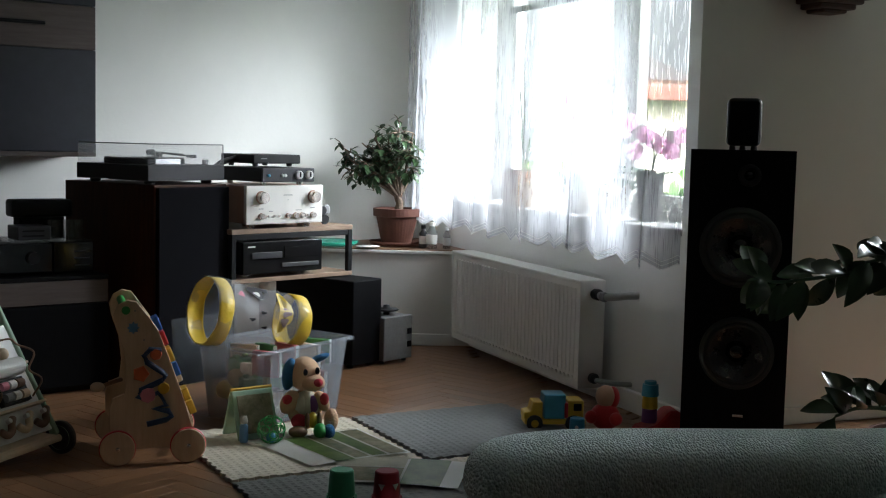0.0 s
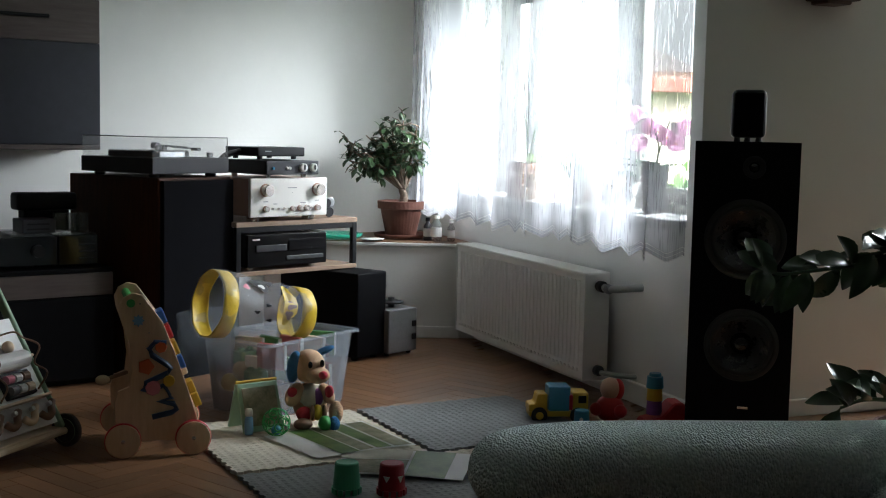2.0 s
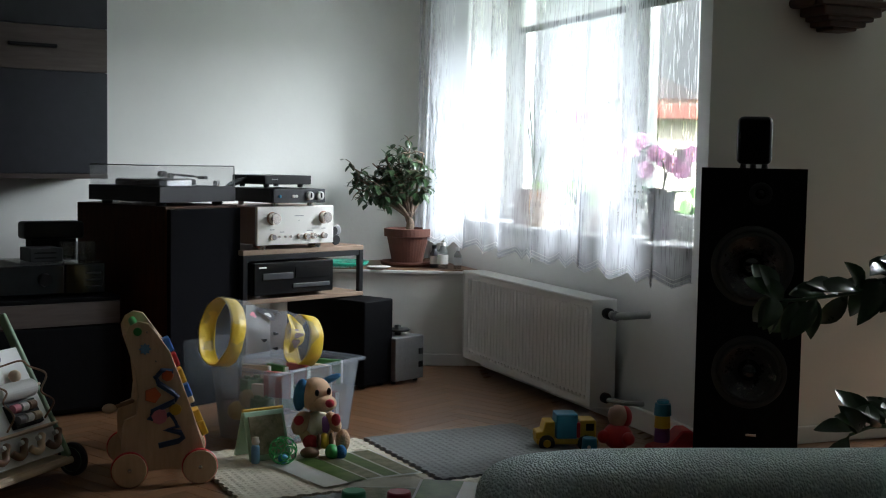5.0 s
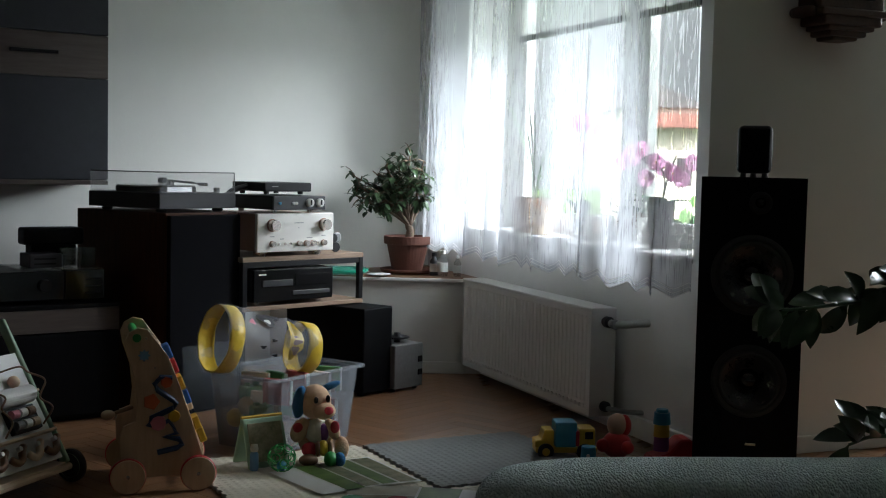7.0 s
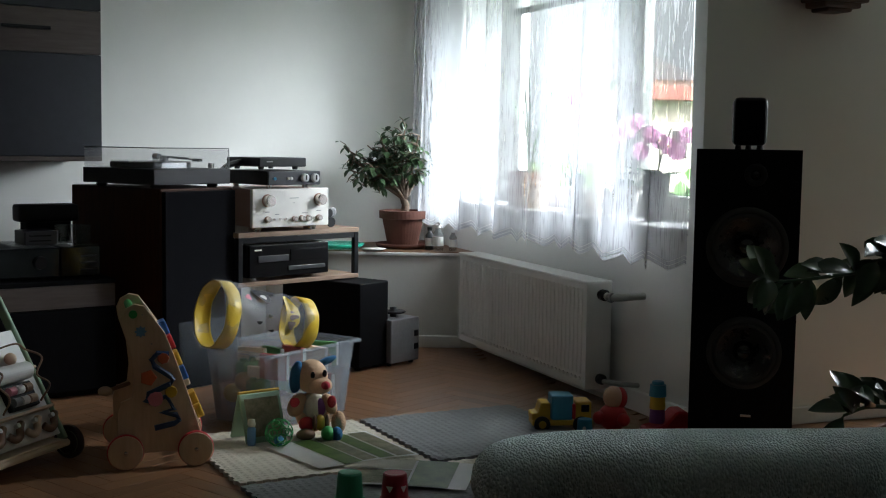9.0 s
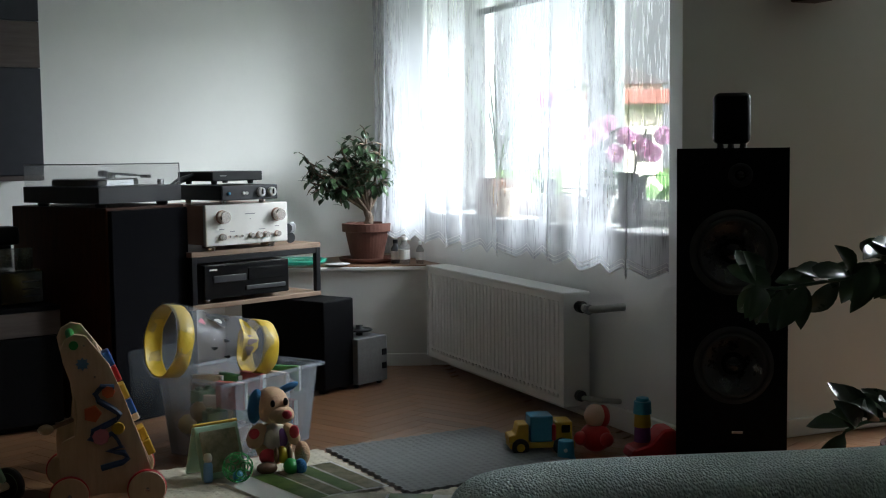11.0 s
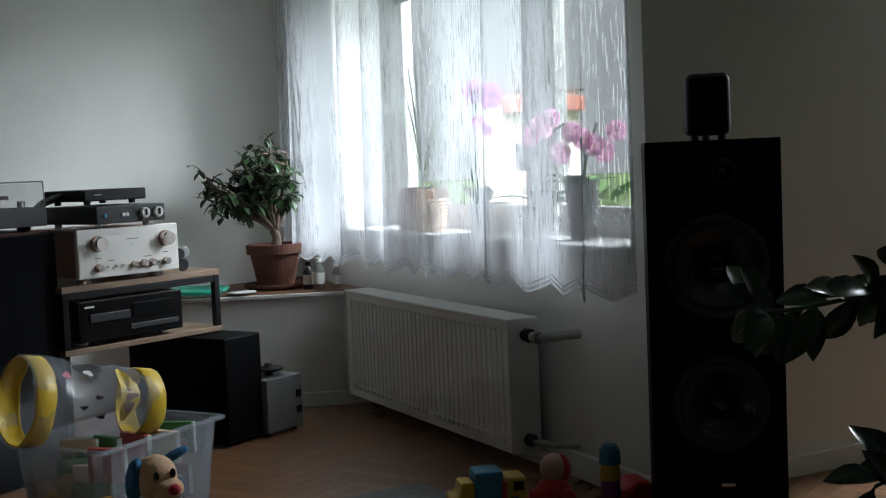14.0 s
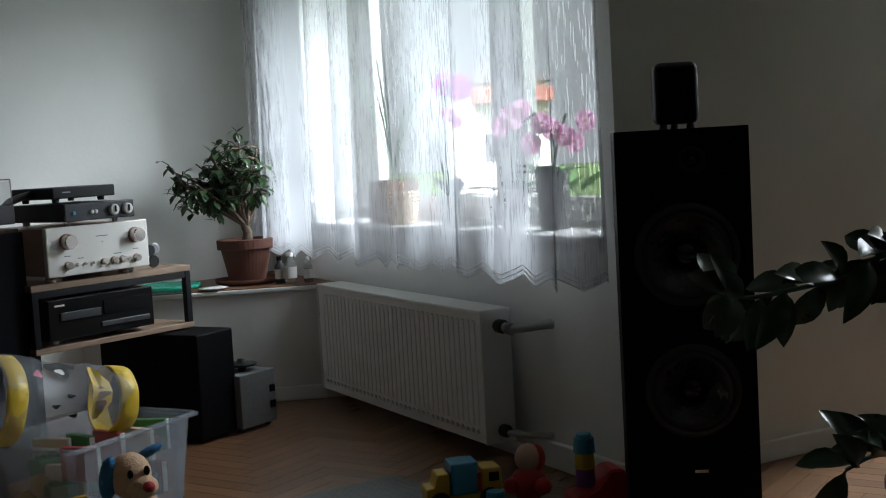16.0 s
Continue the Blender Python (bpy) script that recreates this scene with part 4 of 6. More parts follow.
for x, y, h, r, mm, cap in ((-0.035, 5.665, 0.105, 0.026, BOTTLE, PAPER), (0.035, 5.66, 0.085, 0.018, BOTTLE, WHITE), (-0.075, 5.70, 0.09, 0.02, DARK_GREY, BLACK)):
    bt = thing("small_bottle", (x, y, 0.446), 0, "small bottle standing on the corner ledge", "bottle", "bottles on the ledge")
    part("body", lathe([(r * 0.9, 0), (r, 0.004), (r, h * 0.75), (r * 0.5, h * 0.9), (r * 0.5, h)], 20), mm, bt, smooth=True)
    part("cap", lathe([(r * 0.56, h), (r * 0.56, h + 0.016), (0, h + 0.016)], 16), cap, bt)
    part("label", lathe([(r * 1.02, h * 0.2), (r * 1.02, h * 0.62)], 20, cap=False), PAPER, bt, "paper label")

# ---- orchids on the sill ----
SZ = SILL + 0.023


def onsill(a, o):
    return WMAT @ Vector((a, o, SZ))


def orchid_flower(parent, c, r, material, facing):
    b = bmesh.new()
    for k in range(5):
        ang = 2 * math.pi * k / 5 + 0.3
        side = Vector((-facing[1], facing[0], 0)).normalized()
        out = side * math.cos(ang) + Vector((0, 0, 1)) * math.sin(ang)
        lat = out.cross(Vector(facing)).normalized()
        c0 = Vector(c)
        v = [b.verts.new(c0 + p) for p in (out * 0.1 * r, out * 0.45 * r + lat * 0.52 * r, out * 0.85 * r + lat * 0.46 * r + Vector(facing) * 0.1 * r, out * r, out * 0.85 * r - lat * 0.46 * r + Vector(facing) * 0.1 * r, out * 0.45 * r - lat * 0.52 * r)]
        b.faces.new(v)
    part("flower", b, material, parent)
    part("lip", ball(0.16 * r, Vector(c) + Vector(facing) * 0.1 * r, (1, 1, 0.8), seg=8), YELLOW, parent)


def orchid(at, pot_h, pot_r, stems, flowers, leaves, pot_mat, petal, label):
    t = thing("potted_orchid", at, 0, label, "orchid", "orchids on the sill")
    part("pot", lathe([(pot_r * 0.75, 0), (pot_r, pot_h), (pot_r * 1.04, pot_h), (pot_r * 0.98, pot_h - 0.01), (pot_r * 0.9, pot_h - 0.015), (0, pot_h - 0.015)], 24), pot_mat, t)
    for s in stems:
        part("stem", tube(arc([(0, 0, pot_h - 0.02)] + s, 6), 0.0035, 6), LEAF_ORCHID, t)
    b = bmesh.new()
    for ang, ln, up in leaves:
        d = Vector((math.cos(ang), math.sin(ang), up)).normalized()
        leaf(b, (0, 0, pot_h - 0.02), Vector((0, 0, pot_h - 0.02)) + d * ln, 0.075, 0.2, 0.35)
    part("leaf_rosette", b, LEAF_ORCHID, t)
    for c, r in flowers:
        orchid_flower(t, c, r, petal, (-0.35, -0.93, 0.1))

orchid(onsill(1.42, 0.12), 0.10, 0.05, [[(-0.015, 0, 0.22), (-0.01, 0, 0.40), (0.0, 0, 0.52)], [(-0.03, 0, 0.20), (-0.035, 0, 0.30)]], [((-0.01, -0.01, 0.475), 0.044), ((0.045, 0.0, 0.462), 0.046), ((0.0, -0.01, 0.372), 0.028), ((0.03, -0.01, 0.345), 0.022)], [(0.2, 0.14, 0.4), (2.9, 0.13, 0.5), (4.7, 0.15, 1.2), (3.6, 0.12, 2.0)], PAPER, ORCHID, "purple orchid in a white pot")
orchid(onsill(2.03, 0.12), 0.17, 0.052, [[(0.01, 0, 0.25), (-0.03, 0, 0.34), (-0.08, 0.02, 0.32)], [(0.02, 0, 0.25), (0.05, 0, 0.34)]], [((-0.06 + 0.033 * k, -0.015 * (k % 2), 0.255 + 0.020 * ((k * 7) % 4)), 0.034) for k in range(6)], [(2.6, 0.16, 0.7), (3.3, 0.14, 0.5), (0.2, 0.12, 0.6), (4.2, 0.1, 0.9)], GREY_METAL, ORCHID_PALE, "pale pink orchid in a tall grey pot")
orchid(onsill(1.80, 0.13), 0.12, 0.055, [[(0.0, 0, 0.25), (0.02, 0, 0.42)]], [((0.0, -0.01, 0.34), 0.042), ((0.03, -0.02, 0.365), 0.032), ((-0.035, 0.0, 0.315), 0.034)], [(3.0, 0.17, 0.5), (0.3, 0.17, 0.6), (4.5, 0.14, 0.8), (5.5, 0.15, 0.4)], PAPER, ORCHID_PALE, "pink orchid in a white pot")
roots = thing("potted_orchid", onsill(1.93, 0.05), 0, "orchid with bare twisting aerial roots in a small pot", "orchid", "orchids on the sill")
part("pot", lathe([(0.03, 0), (0.042, 0.07), (0.038, 0.07), (0, 0.06)], 20), PAPER, roots)
rb = bmesh.new()
random.seed(3)
for _ in range(14):
    e = Vector((random.uniform(-.13, .09), random.uniform(-.05, .05), random.uniform(0.02, 0.16)))
    tube(arc([(0, 0, 0.06), e * 0.5 + Vector((random.uniform(-.03, .03), 0, 0.06)), e], 5), 0.0026, 5, rb)
part("root_tangle", rb, BARK, roots)

crate = thing("brown_planter", onsill(1.00, 0.11), math.degrees(math.atan2(U.y, U.x)), "dark brown square planter with thin arching leaves", "potted plant")
part("pot", box((0.15, 0.14, 0.15), (0, 0, 0), 0.006), BROWN_WOOD, crate)
part("soil", box((0.13, 0.12, 0.01), (0, 0, 0.1455)), SOIL, crate)
lb = bmesh.new()
for _ in range(9):
    a = random.uniform(0, 6.28)
    d = Vector((math.cos(a), math.sin(a) * 0.6, 0))
    h = random.uniform(0.25, 0.55)
    leaf(lb, (0, 0, 0.15), Vector((0, 0, 0.15 + h)) + d * random.uniform(0.05, 0.16), 0.007, 0.3, 0.3)
part("leaf_tuft", lb, HEDGE, crate, "thin light green leaves")
bask = thing("wicker_basket", onsill(1.16, 0.06), 0, "small woven basket on the sill", "basket")
bkb = bmesh.new()
for k in range(9):
    lathe([(0.050 + 0.001 * k, 0.013 * k), (0.056 + 0.001 * k, 0.0065 + 0.013 * k), (0.050 + 0.001 * k, 0.013 + 0.013 * k)], 20, bm=bkb, cap=False)
part("weave", bkb, PALE_WOOD, bask)
part("bottom", lathe([(0.05, 0), (0.05, 0.004)], 20), PALE_WOOD, bask)

# ---- wall cabinet and lowboard ----
DW = -LW
dwz = math.degrees(math.atan2(DW.y, DW.x))
wc = thing("wall_cabinet", (-1.40 - 0.8 * 1.3, 4.96 - 0.6 * 1.3, 0.85), dwz, "anthracite hanging cabinet with a grey-brown band and black handle", "cabinet")
part("body", box((1.3, 0.28, 1.22), (0.65, 0.165, 0), 0.003), ANTHRACITE, wc)
for x0 in (0.0, 0.65):
    dr = part("door", box((0.646, 0.020, 0.404), (x0 + 0.325, 0.010, 0.022), 0.002), ANTHRACITE, wc)
    part("upper_door", box((0.646, 0.020, 0.62), (x0 + 0.325, 0.010, 0.602), 0.002), ANTHRACITE, wc)
    band = part("band", box((0.646, 0.018, 0.172), (x0 + 0.325, 0.011, 0.428), 0.001), PANEL_WOOD, wc, "grey-brown wood-grain band")
    part("handle", box((0.19, 0.016, 0.014), (x0 + 0.345, -0.010, 0.515), 0.003), BLACK, band, "black bar handle")
part("bottom_strip", box((1.296, 0.022, 0.018), (0.65, 0.010, 0.001), 0.001), PANEL_WOOD, wc)

lbz = 36.87
low = thing("media_lowboard", (-2.251, 3.679, 0), lbz, "dark media lowboard with a grey-brown band", "cabinet")
part("body", box((1.296, 0.43, 0.395), (0.65, 0.235, 0.02), 0.003), BLACK_SATIN, low)
part("plinth", box((1.26, 0.38, 0.02), (0.65, 0.235, 0.0)), BLACK, low)
for x0 in (0.0, 0.65):
    part("drawer", box((0.642, 0.018, 0.30), (x0 + 0.325, 0.010, 0.026), 0.002), BLACK_SATIN, low)
    part("band", box((0.642, 0.016, 0.082), (x0 + 0.325, 0.011, 0.331), 0.001), PANEL_WOOD, low, "grey-brown wood-grain band")
part("top", box((1.30, 0.45, 0.014), (0.65, 0.232, 0.416), 0.002), BLACK_SATIN, low)
LOWM = Matrix.Translation((-2.251, 3.679, 0)) @ Matrix.Rotation(radians(lbz), 4, "Z")


def onlow(x, y, z):
    return LOWM @ Vector((x, y, z))

rc = thing("av_receiver", onlow(0.675, 0.05, 0.431), lbz, "wide black receiver standing on the lowboard", "hi-fi unit")
part("case", box((0.43, 0.30, 0.105), (0.215, 0.16, 0.012), 0.004), BLACK, rc)
part("front_panel", box((0.43, 0.010, 0.105), (0.215, 0.005, 0.012), 0.003), BLACK_GLOSS, rc)
part("volume_knob", lathe([(0.024, 0), (0.022, 0.016), (0, 0.016)], 24, (0.36, 0.0, 0.065), "y"), BLACK, rc)
for x in (0.05, 0.38):
    for y in (0.06, 0.27):
        part("foot", lathe([(0.015, 0), (0.017, 0.012)], 12, (x, y, 0)), RUBBER, rc)
rec = thing("disc_recorder", onlow(1.115, 0.06, 0.431), lbz, "small glossy recorder with silver slots", "hi-fi unit")
part("case", box((0.15, 0.26, 0.112), (0.075, 0.135, 0.006), 0.004), BLACK_GLOSS, rec)
for z in (0.03, 0.055, 0.08):
    part("slot_trim", box((0.06, 0.003, 0.005), (0.105, 0.0045, z), 0.001), DARK_GREY, rec)
part("foot", box((0.12, 0.20, 0.006), (0.075, 0.135, 0)), RUBBER, rec)
gs = thing("glass_shelf", onlow(0.955, 0.06, 0.5505), lbz, "smoked glass shelf bridging the two units", "shelf")
part("plate", box((0.30, 0.26, 0.006), (0.15, 0.13, 0), 0.002), BOTTLE, gs)
mp_ = thing("media_player", onlow(0.995, 0.09, 0.557), lbz, "small dark media player on the glass shelf", "hi-fi unit")
part("case", box((0.12, 0.12, 0.050), (0.06, 0.06, 0), 0.004), DARK_GREY, mp_)
for z in (0.012, 0.030):
    part("slot", box((0.08, 0.002, 0.006), (0.055, -0.0005, z)), BLACK, mp_)
for x in (1.145, 1.19, 1.23):
    jr = thing("glass_jar", onlow(x, 0.14, 0.557), 0, "small clear glass jar on the glass shelf", "jar", "glass jars")
    part("glass", lathe([(0.022, 0), (0.026, 0.004), (0.026, 0.066), (0.024, 0.068), (0.023, 0.006), (0, 0.005)], 22), BOTTLE, jr, smooth=True)
cen = thing("centre_speaker", onlow(1.01, 0.19, 0.557), lbz, "long black centre speaker on a low stand", "loudspeaker")
part("stand", box((0.17, 0.07, 0.075), (0.112, 0.05, 0), 0.004), BLACK_SATIN, cen)
part("body", box((0.225, 0.09, 0.065), (0.112, 0.05, 0.075), 0.012, seg=3), BLACK, cen, smooth=True)
ju = thing("drink_bottle", onlow(0.84, 0.10, 0.5485), 0, "small clear bottle with a red label on the receiver", "bottle")
part("body", lathe([(0.022, 0), (0.024, 0.005), (0.024, 0.06), (0.010, 0.085), (0.010, 0.095)], 20), BOTTLE, ju, smooth=True)
part("label", lathe([(0.0245, 0.015), (0.0245, 0.050)], 20, cap=False), RED, ju)
part("cap", lathe([(0.012, 0.095), (0.012, 0.108), (0, 0.108)], 14), RED, ju)

# ---- storage box with toys ----
BXZ = math.degrees(math.atan2(0.82, 0.57))
sb = thing("storage_box", (-0.553, 3.868, 0), BXZ, "clear plastic storage box full of toys", "storage box")
BW, BD, BH = 0.455, 0.33, 0.258


def taper(w, d, z, grow):
    return [(-grow, -grow, z), (w + grow, -grow, z), (w + grow, d + grow, z), (-grow, d + grow, z)]

b = bmesh.new()
levels = [taper(BW - 0.05, BD - 0.05, 0.004, 0.0), taper(BW - 0.05, BD - 0.05, BH - 0.01, 0.022)]
rings = [[b.verts.new((x + 0.025, y + 0.025, z)) for x, y, z in lv] for lv in levels]
for i in range(4):
    b.faces.new((rings[0][i], rings[0][(i + 1) % 4], rings[1][(i + 1) % 4], rings[1][i]))
b.faces.new(rings[0][::-1])
bmesh.ops.bevel(b, geom=[e for e in b.edges if abs(e.verts[0].co.z - e.verts[1].co.z) > 0.1], offset=0.03, segments=4, affect="EDGES")
bmesh.ops.solidify(b, geom=b.faces[:], thickness=0.0025)
part("body", b, BOX_PLASTIC, sb, smooth=False)
rim = bmesh.new()
for s, a in (((BW, 0.016, 0.012), (BW / 2, 0.002, BH - 0.012)), ((BW, 0.016, 0.012), (BW / 2, BD - 0.002, BH - 0.012)), ((0.016, BD - 0.02, 0.012), (0.002, BD / 2, BH - 0.012)), ((0.016, BD - 0.02, 0.012), (BW - 0.002, BD / 2, BH - 0.012))):
    box(s, a, 0.004, bm=rim)
part("rim", rim, BOX_PLASTIC, sb, "thick frosted rim")
random.seed(21)
rz = Matrix.Rotation(radians(BXZ), 4, "Z")
BOXM = Matrix.Translation((-0.553, 3.868, 0)) @ rz
toy_mats = [SPINE[0], SPINE[1], BROWN_WOOD, SPINE[3], YELLOW, SPINE[4], PALE_WOOD, SPINE[3], SPINE[0]]
for k in range(64):
    x, y = 0.055 + 0.40 * ((k * 0.618) % 1) * 0.90, 0.06 + (BD - 0.13) * ((k * 0.414 + 0.2) % 1)
    z = 0.008 + 0.050 * (k // 16)
    p = BOXM @ Vector((x, y, z))
    mm = toy_mats[(k * 5) % 9]
    if k % 3 == 0:
        t = thing("picture_book", p, BXZ + random.uniform(-20, 20), "small picture book inside the storage box", "book", "toys in the box")
        part("cover", box((0.02, 0.10, 0.085), (0, 0, 0), 0.002), mm, t)
        part("page_block", box((0.014, 0.097, 0.081), (0.004, -0.004, 0.002)), PAPER, t)
    elif k % 3 == 1:
        t = thing("toy_brick", p, random.uniform(0, 90), "plastic building brick inside the storage box", "toy", "toys in the box")
        part("block", box((0.07, 0.05, 0.045), (0, 0, 0), 0.005), mm, t)
        for sx in (-0.018, 0.018):
            part("stud", lathe([(0.011, 0.045), (0.011, 0.055), (0, 0.055)], 12, (sx, 0, 0)), mm, t)
    else:
        t = thing("toy_ball", p, 0, "small plastic ball inside the storage box", "toy", "toys in the box")
        part("shell", ball(0.032, (0, 0, 0.032)), mm, t, smooth=True)
lid = thing("box_lid", BOXM @ Vector((0.03, BD + 0.035, 0)), BXZ + 90, "clear plastic box lid standing upright behind the box", "lid")
b = box((0.016, 0.30, 0.325), (0.04, -0.12, 0.0), 0.007, seg=3)
bmesh.ops.transform(b, matrix=Matrix.Rotation(radians(4), 4, "Y"), verts=b.verts)
part("panel", b, LID_PLASTIC, lid)

# clear drum lying on the box
p0, p1 = Vector((-0.776, 3.975, 0.374)), Vector((-0.482, 4.20, 0.312))
ax = (p1 - p0)
drum = thing("toy_drum_bag", p0, 0, "clear vinyl toy cylinder with yellow rims lying on the storage box", "toy bag")
turn = ax.to_track_quat("Z", "Y").to_matrix().to_4x4()
Lc = ax.length
b = bmesh.new()
prof = []
n = 26
for i in range(n + 1):
    t = i / n
    prof.append((0.112 - 0.032 * t + 0.004 * math.sin(9 * t), Lc * t))
lathe(prof, 72, rot=turn, bm=b, cap=False)
for v in b.verts:
    v.co += 0.010 * noise.noise_vector(v.co * 11) + 0.005 * noise.noise_vector(v.co * 34)
body = part("vinyl_tube", b, VINYL, drum, smooth=True)
for t, r in ((0.02, 0.110), (0.86, 0.086)):
    b = lathe([(r, Lc * t - 0.004), (r + 0.004, Lc * t + 0.002), (r + 0.003, Lc * t + 0.050), (r - 0.002, Lc * t + 0.054)], 40, rot=turn, cap=False)
    for v in b.verts:
        v.co += 0.005 * noise.noise_vector(v.co * 16)
    bmesh.ops.solidify(b, geom=b.faces[:], thickness=0.002)
    part("rim_band", b, YELLOW_VINYL, drum, "yellow vinyl band", smooth=True)
b = lathe([(0.079, Lc * 0.98), (0.05, Lc * 1.0), (0, Lc)], 32, rot=turn)
part("end_disc", b, VINYL, drum)
def patch(ang, t, dw, dt, mm, wob=0.25):
    """A printed patch that lies on the skin of the drum."""
    b = bmesh.new()
    ring = []
    for k in range(18):
        a = 2 * math.pi * k / 18
        rr = 1 + wob * math.sin(3 * a + ang * 5)
        t2, a2 = t + dt * rr * math.cos(a), ang + dw * rr * math.sin(a)
        r = 0.1155 - 0.032 * t2
        v = Vector((r * math.cos(a2), r * math.sin(a2), Lc * t2))
        ring.append(b.verts.new(turn @ v))
    mid = b.verts.new(turn @ Vector(((0.1165 - 0.032 * t) * math.cos(ang), (0.1165 - 0.032 * t) * math.sin(ang), Lc * t)))
    for k in range(18):
        b.faces.new((ring[k], ring[(k + 1) % 18], mid))
    part("print", b, mm, drum, "printed shape")

look_at = turn.inverted() @ Vector((0.75, -3.97, 0.55)).normalized()
A_ = math.atan2(look_at.y, look_at.x)
for ang, t, dw, dt, mm in ((0.95, 0.42, 0.30, 0.085, DARK_GREY), (1.15, 0.52, 0.16, 0.05, DARK_GREY), (0.85, 0.42, 0.12, 0.035, PAPER), (-0.1, 0.36, 0.05, 0.03, BLACK), (0.15, 0.47, 0.05, 0.03, BLACK), (-0.35, 0.50, 0.05, 0.03, BLACK), (0.3, 0.70, 0.75, 0.075, YELLOW_VINYL), (0.25, 0.72, 0.16, 0.05, BROWN_WOOD), (-0.1, 0.70, 0.16, 0.04, BROWN_WOOD), (0.7, 0.25, 0.10, 0.03, PINK)):
    patch(A_ - ang, t, dw, dt, mm)

# ---- wooden push walker ----
wk = thing("push_walker", (-0.911, 3.432, 0), 18, "birch plywood toddler walker with colourful blocks", "toy walker")
side = [(-0.021, 0.098), (-0.022, 0.16), (-0.012, 0.192), (0.02, 0.205), (0.026, 0.26), (0.018, 0.333), (-0.004, 0.40), (-0.010, 0.435), (0.002, 0.462), (0.028, 0.476), (0.056, 0.470), (0.078, 0.44), (0.114, 0.39), (0.145, 0.31), (0.178, 0.215), (0.215, 0.098), (0.20, 0.06), (0.16, 0.040), (0.10, 0.044), (0.04, 0.040), (0.0, 0.06)]
flat = Matrix.Rotation(math.pi / 2, 4, "X")
for y in (0.012, 0.262):
    part("side_panel", slab(side, -0.0, 0.012, Matrix.Translation((0, y, 0)) @ flat, bevel=0.0015), PLY, wk)
for y in (-0.016, 0.278):
    for x in (0.0, 0.199):
        w = part("wheel", lathe([(0.047, 0), (0.050, 0.003), (0.050, 0.013), (0.047, 0.016)], 36, (x, y + 0.008, 0.0505), "y"), PLY, wk)
        part("tyre", lathe([(0.0455, -0.001), (0.0500, 0.000), (0.0518, 0.004), (0.0518, 0.013), (0.0500, 0.016), (0.0455, 0.017)], 36, (x, y + 0.0105, 0.0512), "y", cap=False), RED, w, "red rim")
        part("hub_screw", lathe([(0.006, 0), (0.006, 0.004), (0, 0.005)], 12, (x, y - 0.008, 0.0505), "y"), CHROME, w)
for x in (0.0, 0.199):
    part("axle", tube([(x, -0.01, 0.0505), (x, 0.28, 0.0505)], 0.006, 8), CHROME, wk)
part("handle_bar", tube([(0.024, -0.006, 0.447), (0.024, 0.28, 0.447)], 0.012, 14), GREEN, wk, "green push bar")
tiltm = Matrix.Translation((0.141, 0.137, 0.085)) @ Matrix.Rotation(-0.38, 4, "Y")
part("front_board", box((0.010, 0.238, 0.33), (0.075, 0.0, 0.0), 0.002, bm=None, rot=None), PLY, wk).matrix_local = tiltm
for z, mm, yy in ((0.30, BLUE, -0.07), (0.255, RED, -0.08), (0.245, YELLOW, 0.03), (0.20, YELLOW, -0.07), (0.155, BLUE, -0.07), (0.12, PALE_WOOD, 0.0), (0.07, YELLOW, -0.07), (0.035, YELLOW, -0.085)):
    o = part("block", box((0.022, 0.055, 0.042), (0.091, yy, z - 0.02), 0.004), mm, wk)
    o.matrix_local = tiltm
gear = lathe([(0.034, 0), (0.034, 0.01), (0, 0.01)], 9, (0.086, -0.06, 0.05), "x")
part("gear", gear, YELLOW, wk, "yellow gear").matrix_local = tiltm
track = [(0.118, 0.322), (0.092, 0.325), (0.078, 0.310), (0.085, 0.295), (0.118, 0.272), (0.128, 0.262), (0.12, 0.250), (0.07, 0.228), (0.063, 0.215), (0.085, 0.207), (0.112, 0.222), (0.13, 0.19), (0.10, 0.185), (0.135, 0.176), (0.142, 0.163), (0.130, 0.155), (0.085, 0.146)]
track = [(0.105 + (x - 0.103) * 1.22, 0.222 + (z - 0.235) * 1.22) for x, z in track]
part("track_border", tube([Vector((x, 0.0085, z)) for x, z in track], 0.0125, 10), PALE_BLUE, wk, "pale blue painted border")
part("bead_track", tube([Vector((x, -0.001, z)) for x, z in track], 0.0082, 8), NAVY, wk, "navy zigzag groove")
for x, z, mm, r, k in ((0.108, 0.318, ORANGE, 0.018, 7), (0.066, 0.262, ORANGE, 0.025, 5), (0.085, 0.200, PINK, 0.024, 8), (0.130, 0.218, YELLOW, 0.018, 9)):
    part("figure", lathe([(r, 0), (r * 0.9, 0.006), (0, 0.006)], k, (x, -0.003, z), "y"), mm, wk, "small painted wooden figure")
star = []
for i in range(16):
    rr = 0.018 if i % 2 == 0 else 0.012
    star.append((0.045 + rr * math.cos(i * math.pi / 8), 0.396 + rr * math.sin(i * math.pi / 8)))
part("flower_print", slab(star, 0, 0.0015, Matrix.Translation((0, 0.0, 0)) @ flat), PALE_BLUE, wk, "pale blue painted flower")
part("bead_arm", tube([(0.02, 0.14, 0.22), (-0.045, 0.07, 0.215)], 0.006, 8), BROWN_WOOD, wk)
part("bead", ball(0.016, (-0.052, 0.06, 0.216), (1.3, 1, 0.9)), PALE_WOOD, wk, smooth=True)
for x, z in ((0.05, 0.445), (0.075, 0.36)):
    part("screw", lathe([(0.003, 0), (0.003, 0.002), (0, 0.002)], 8, (x, 0.0, z), "y"), CHROME, wk)

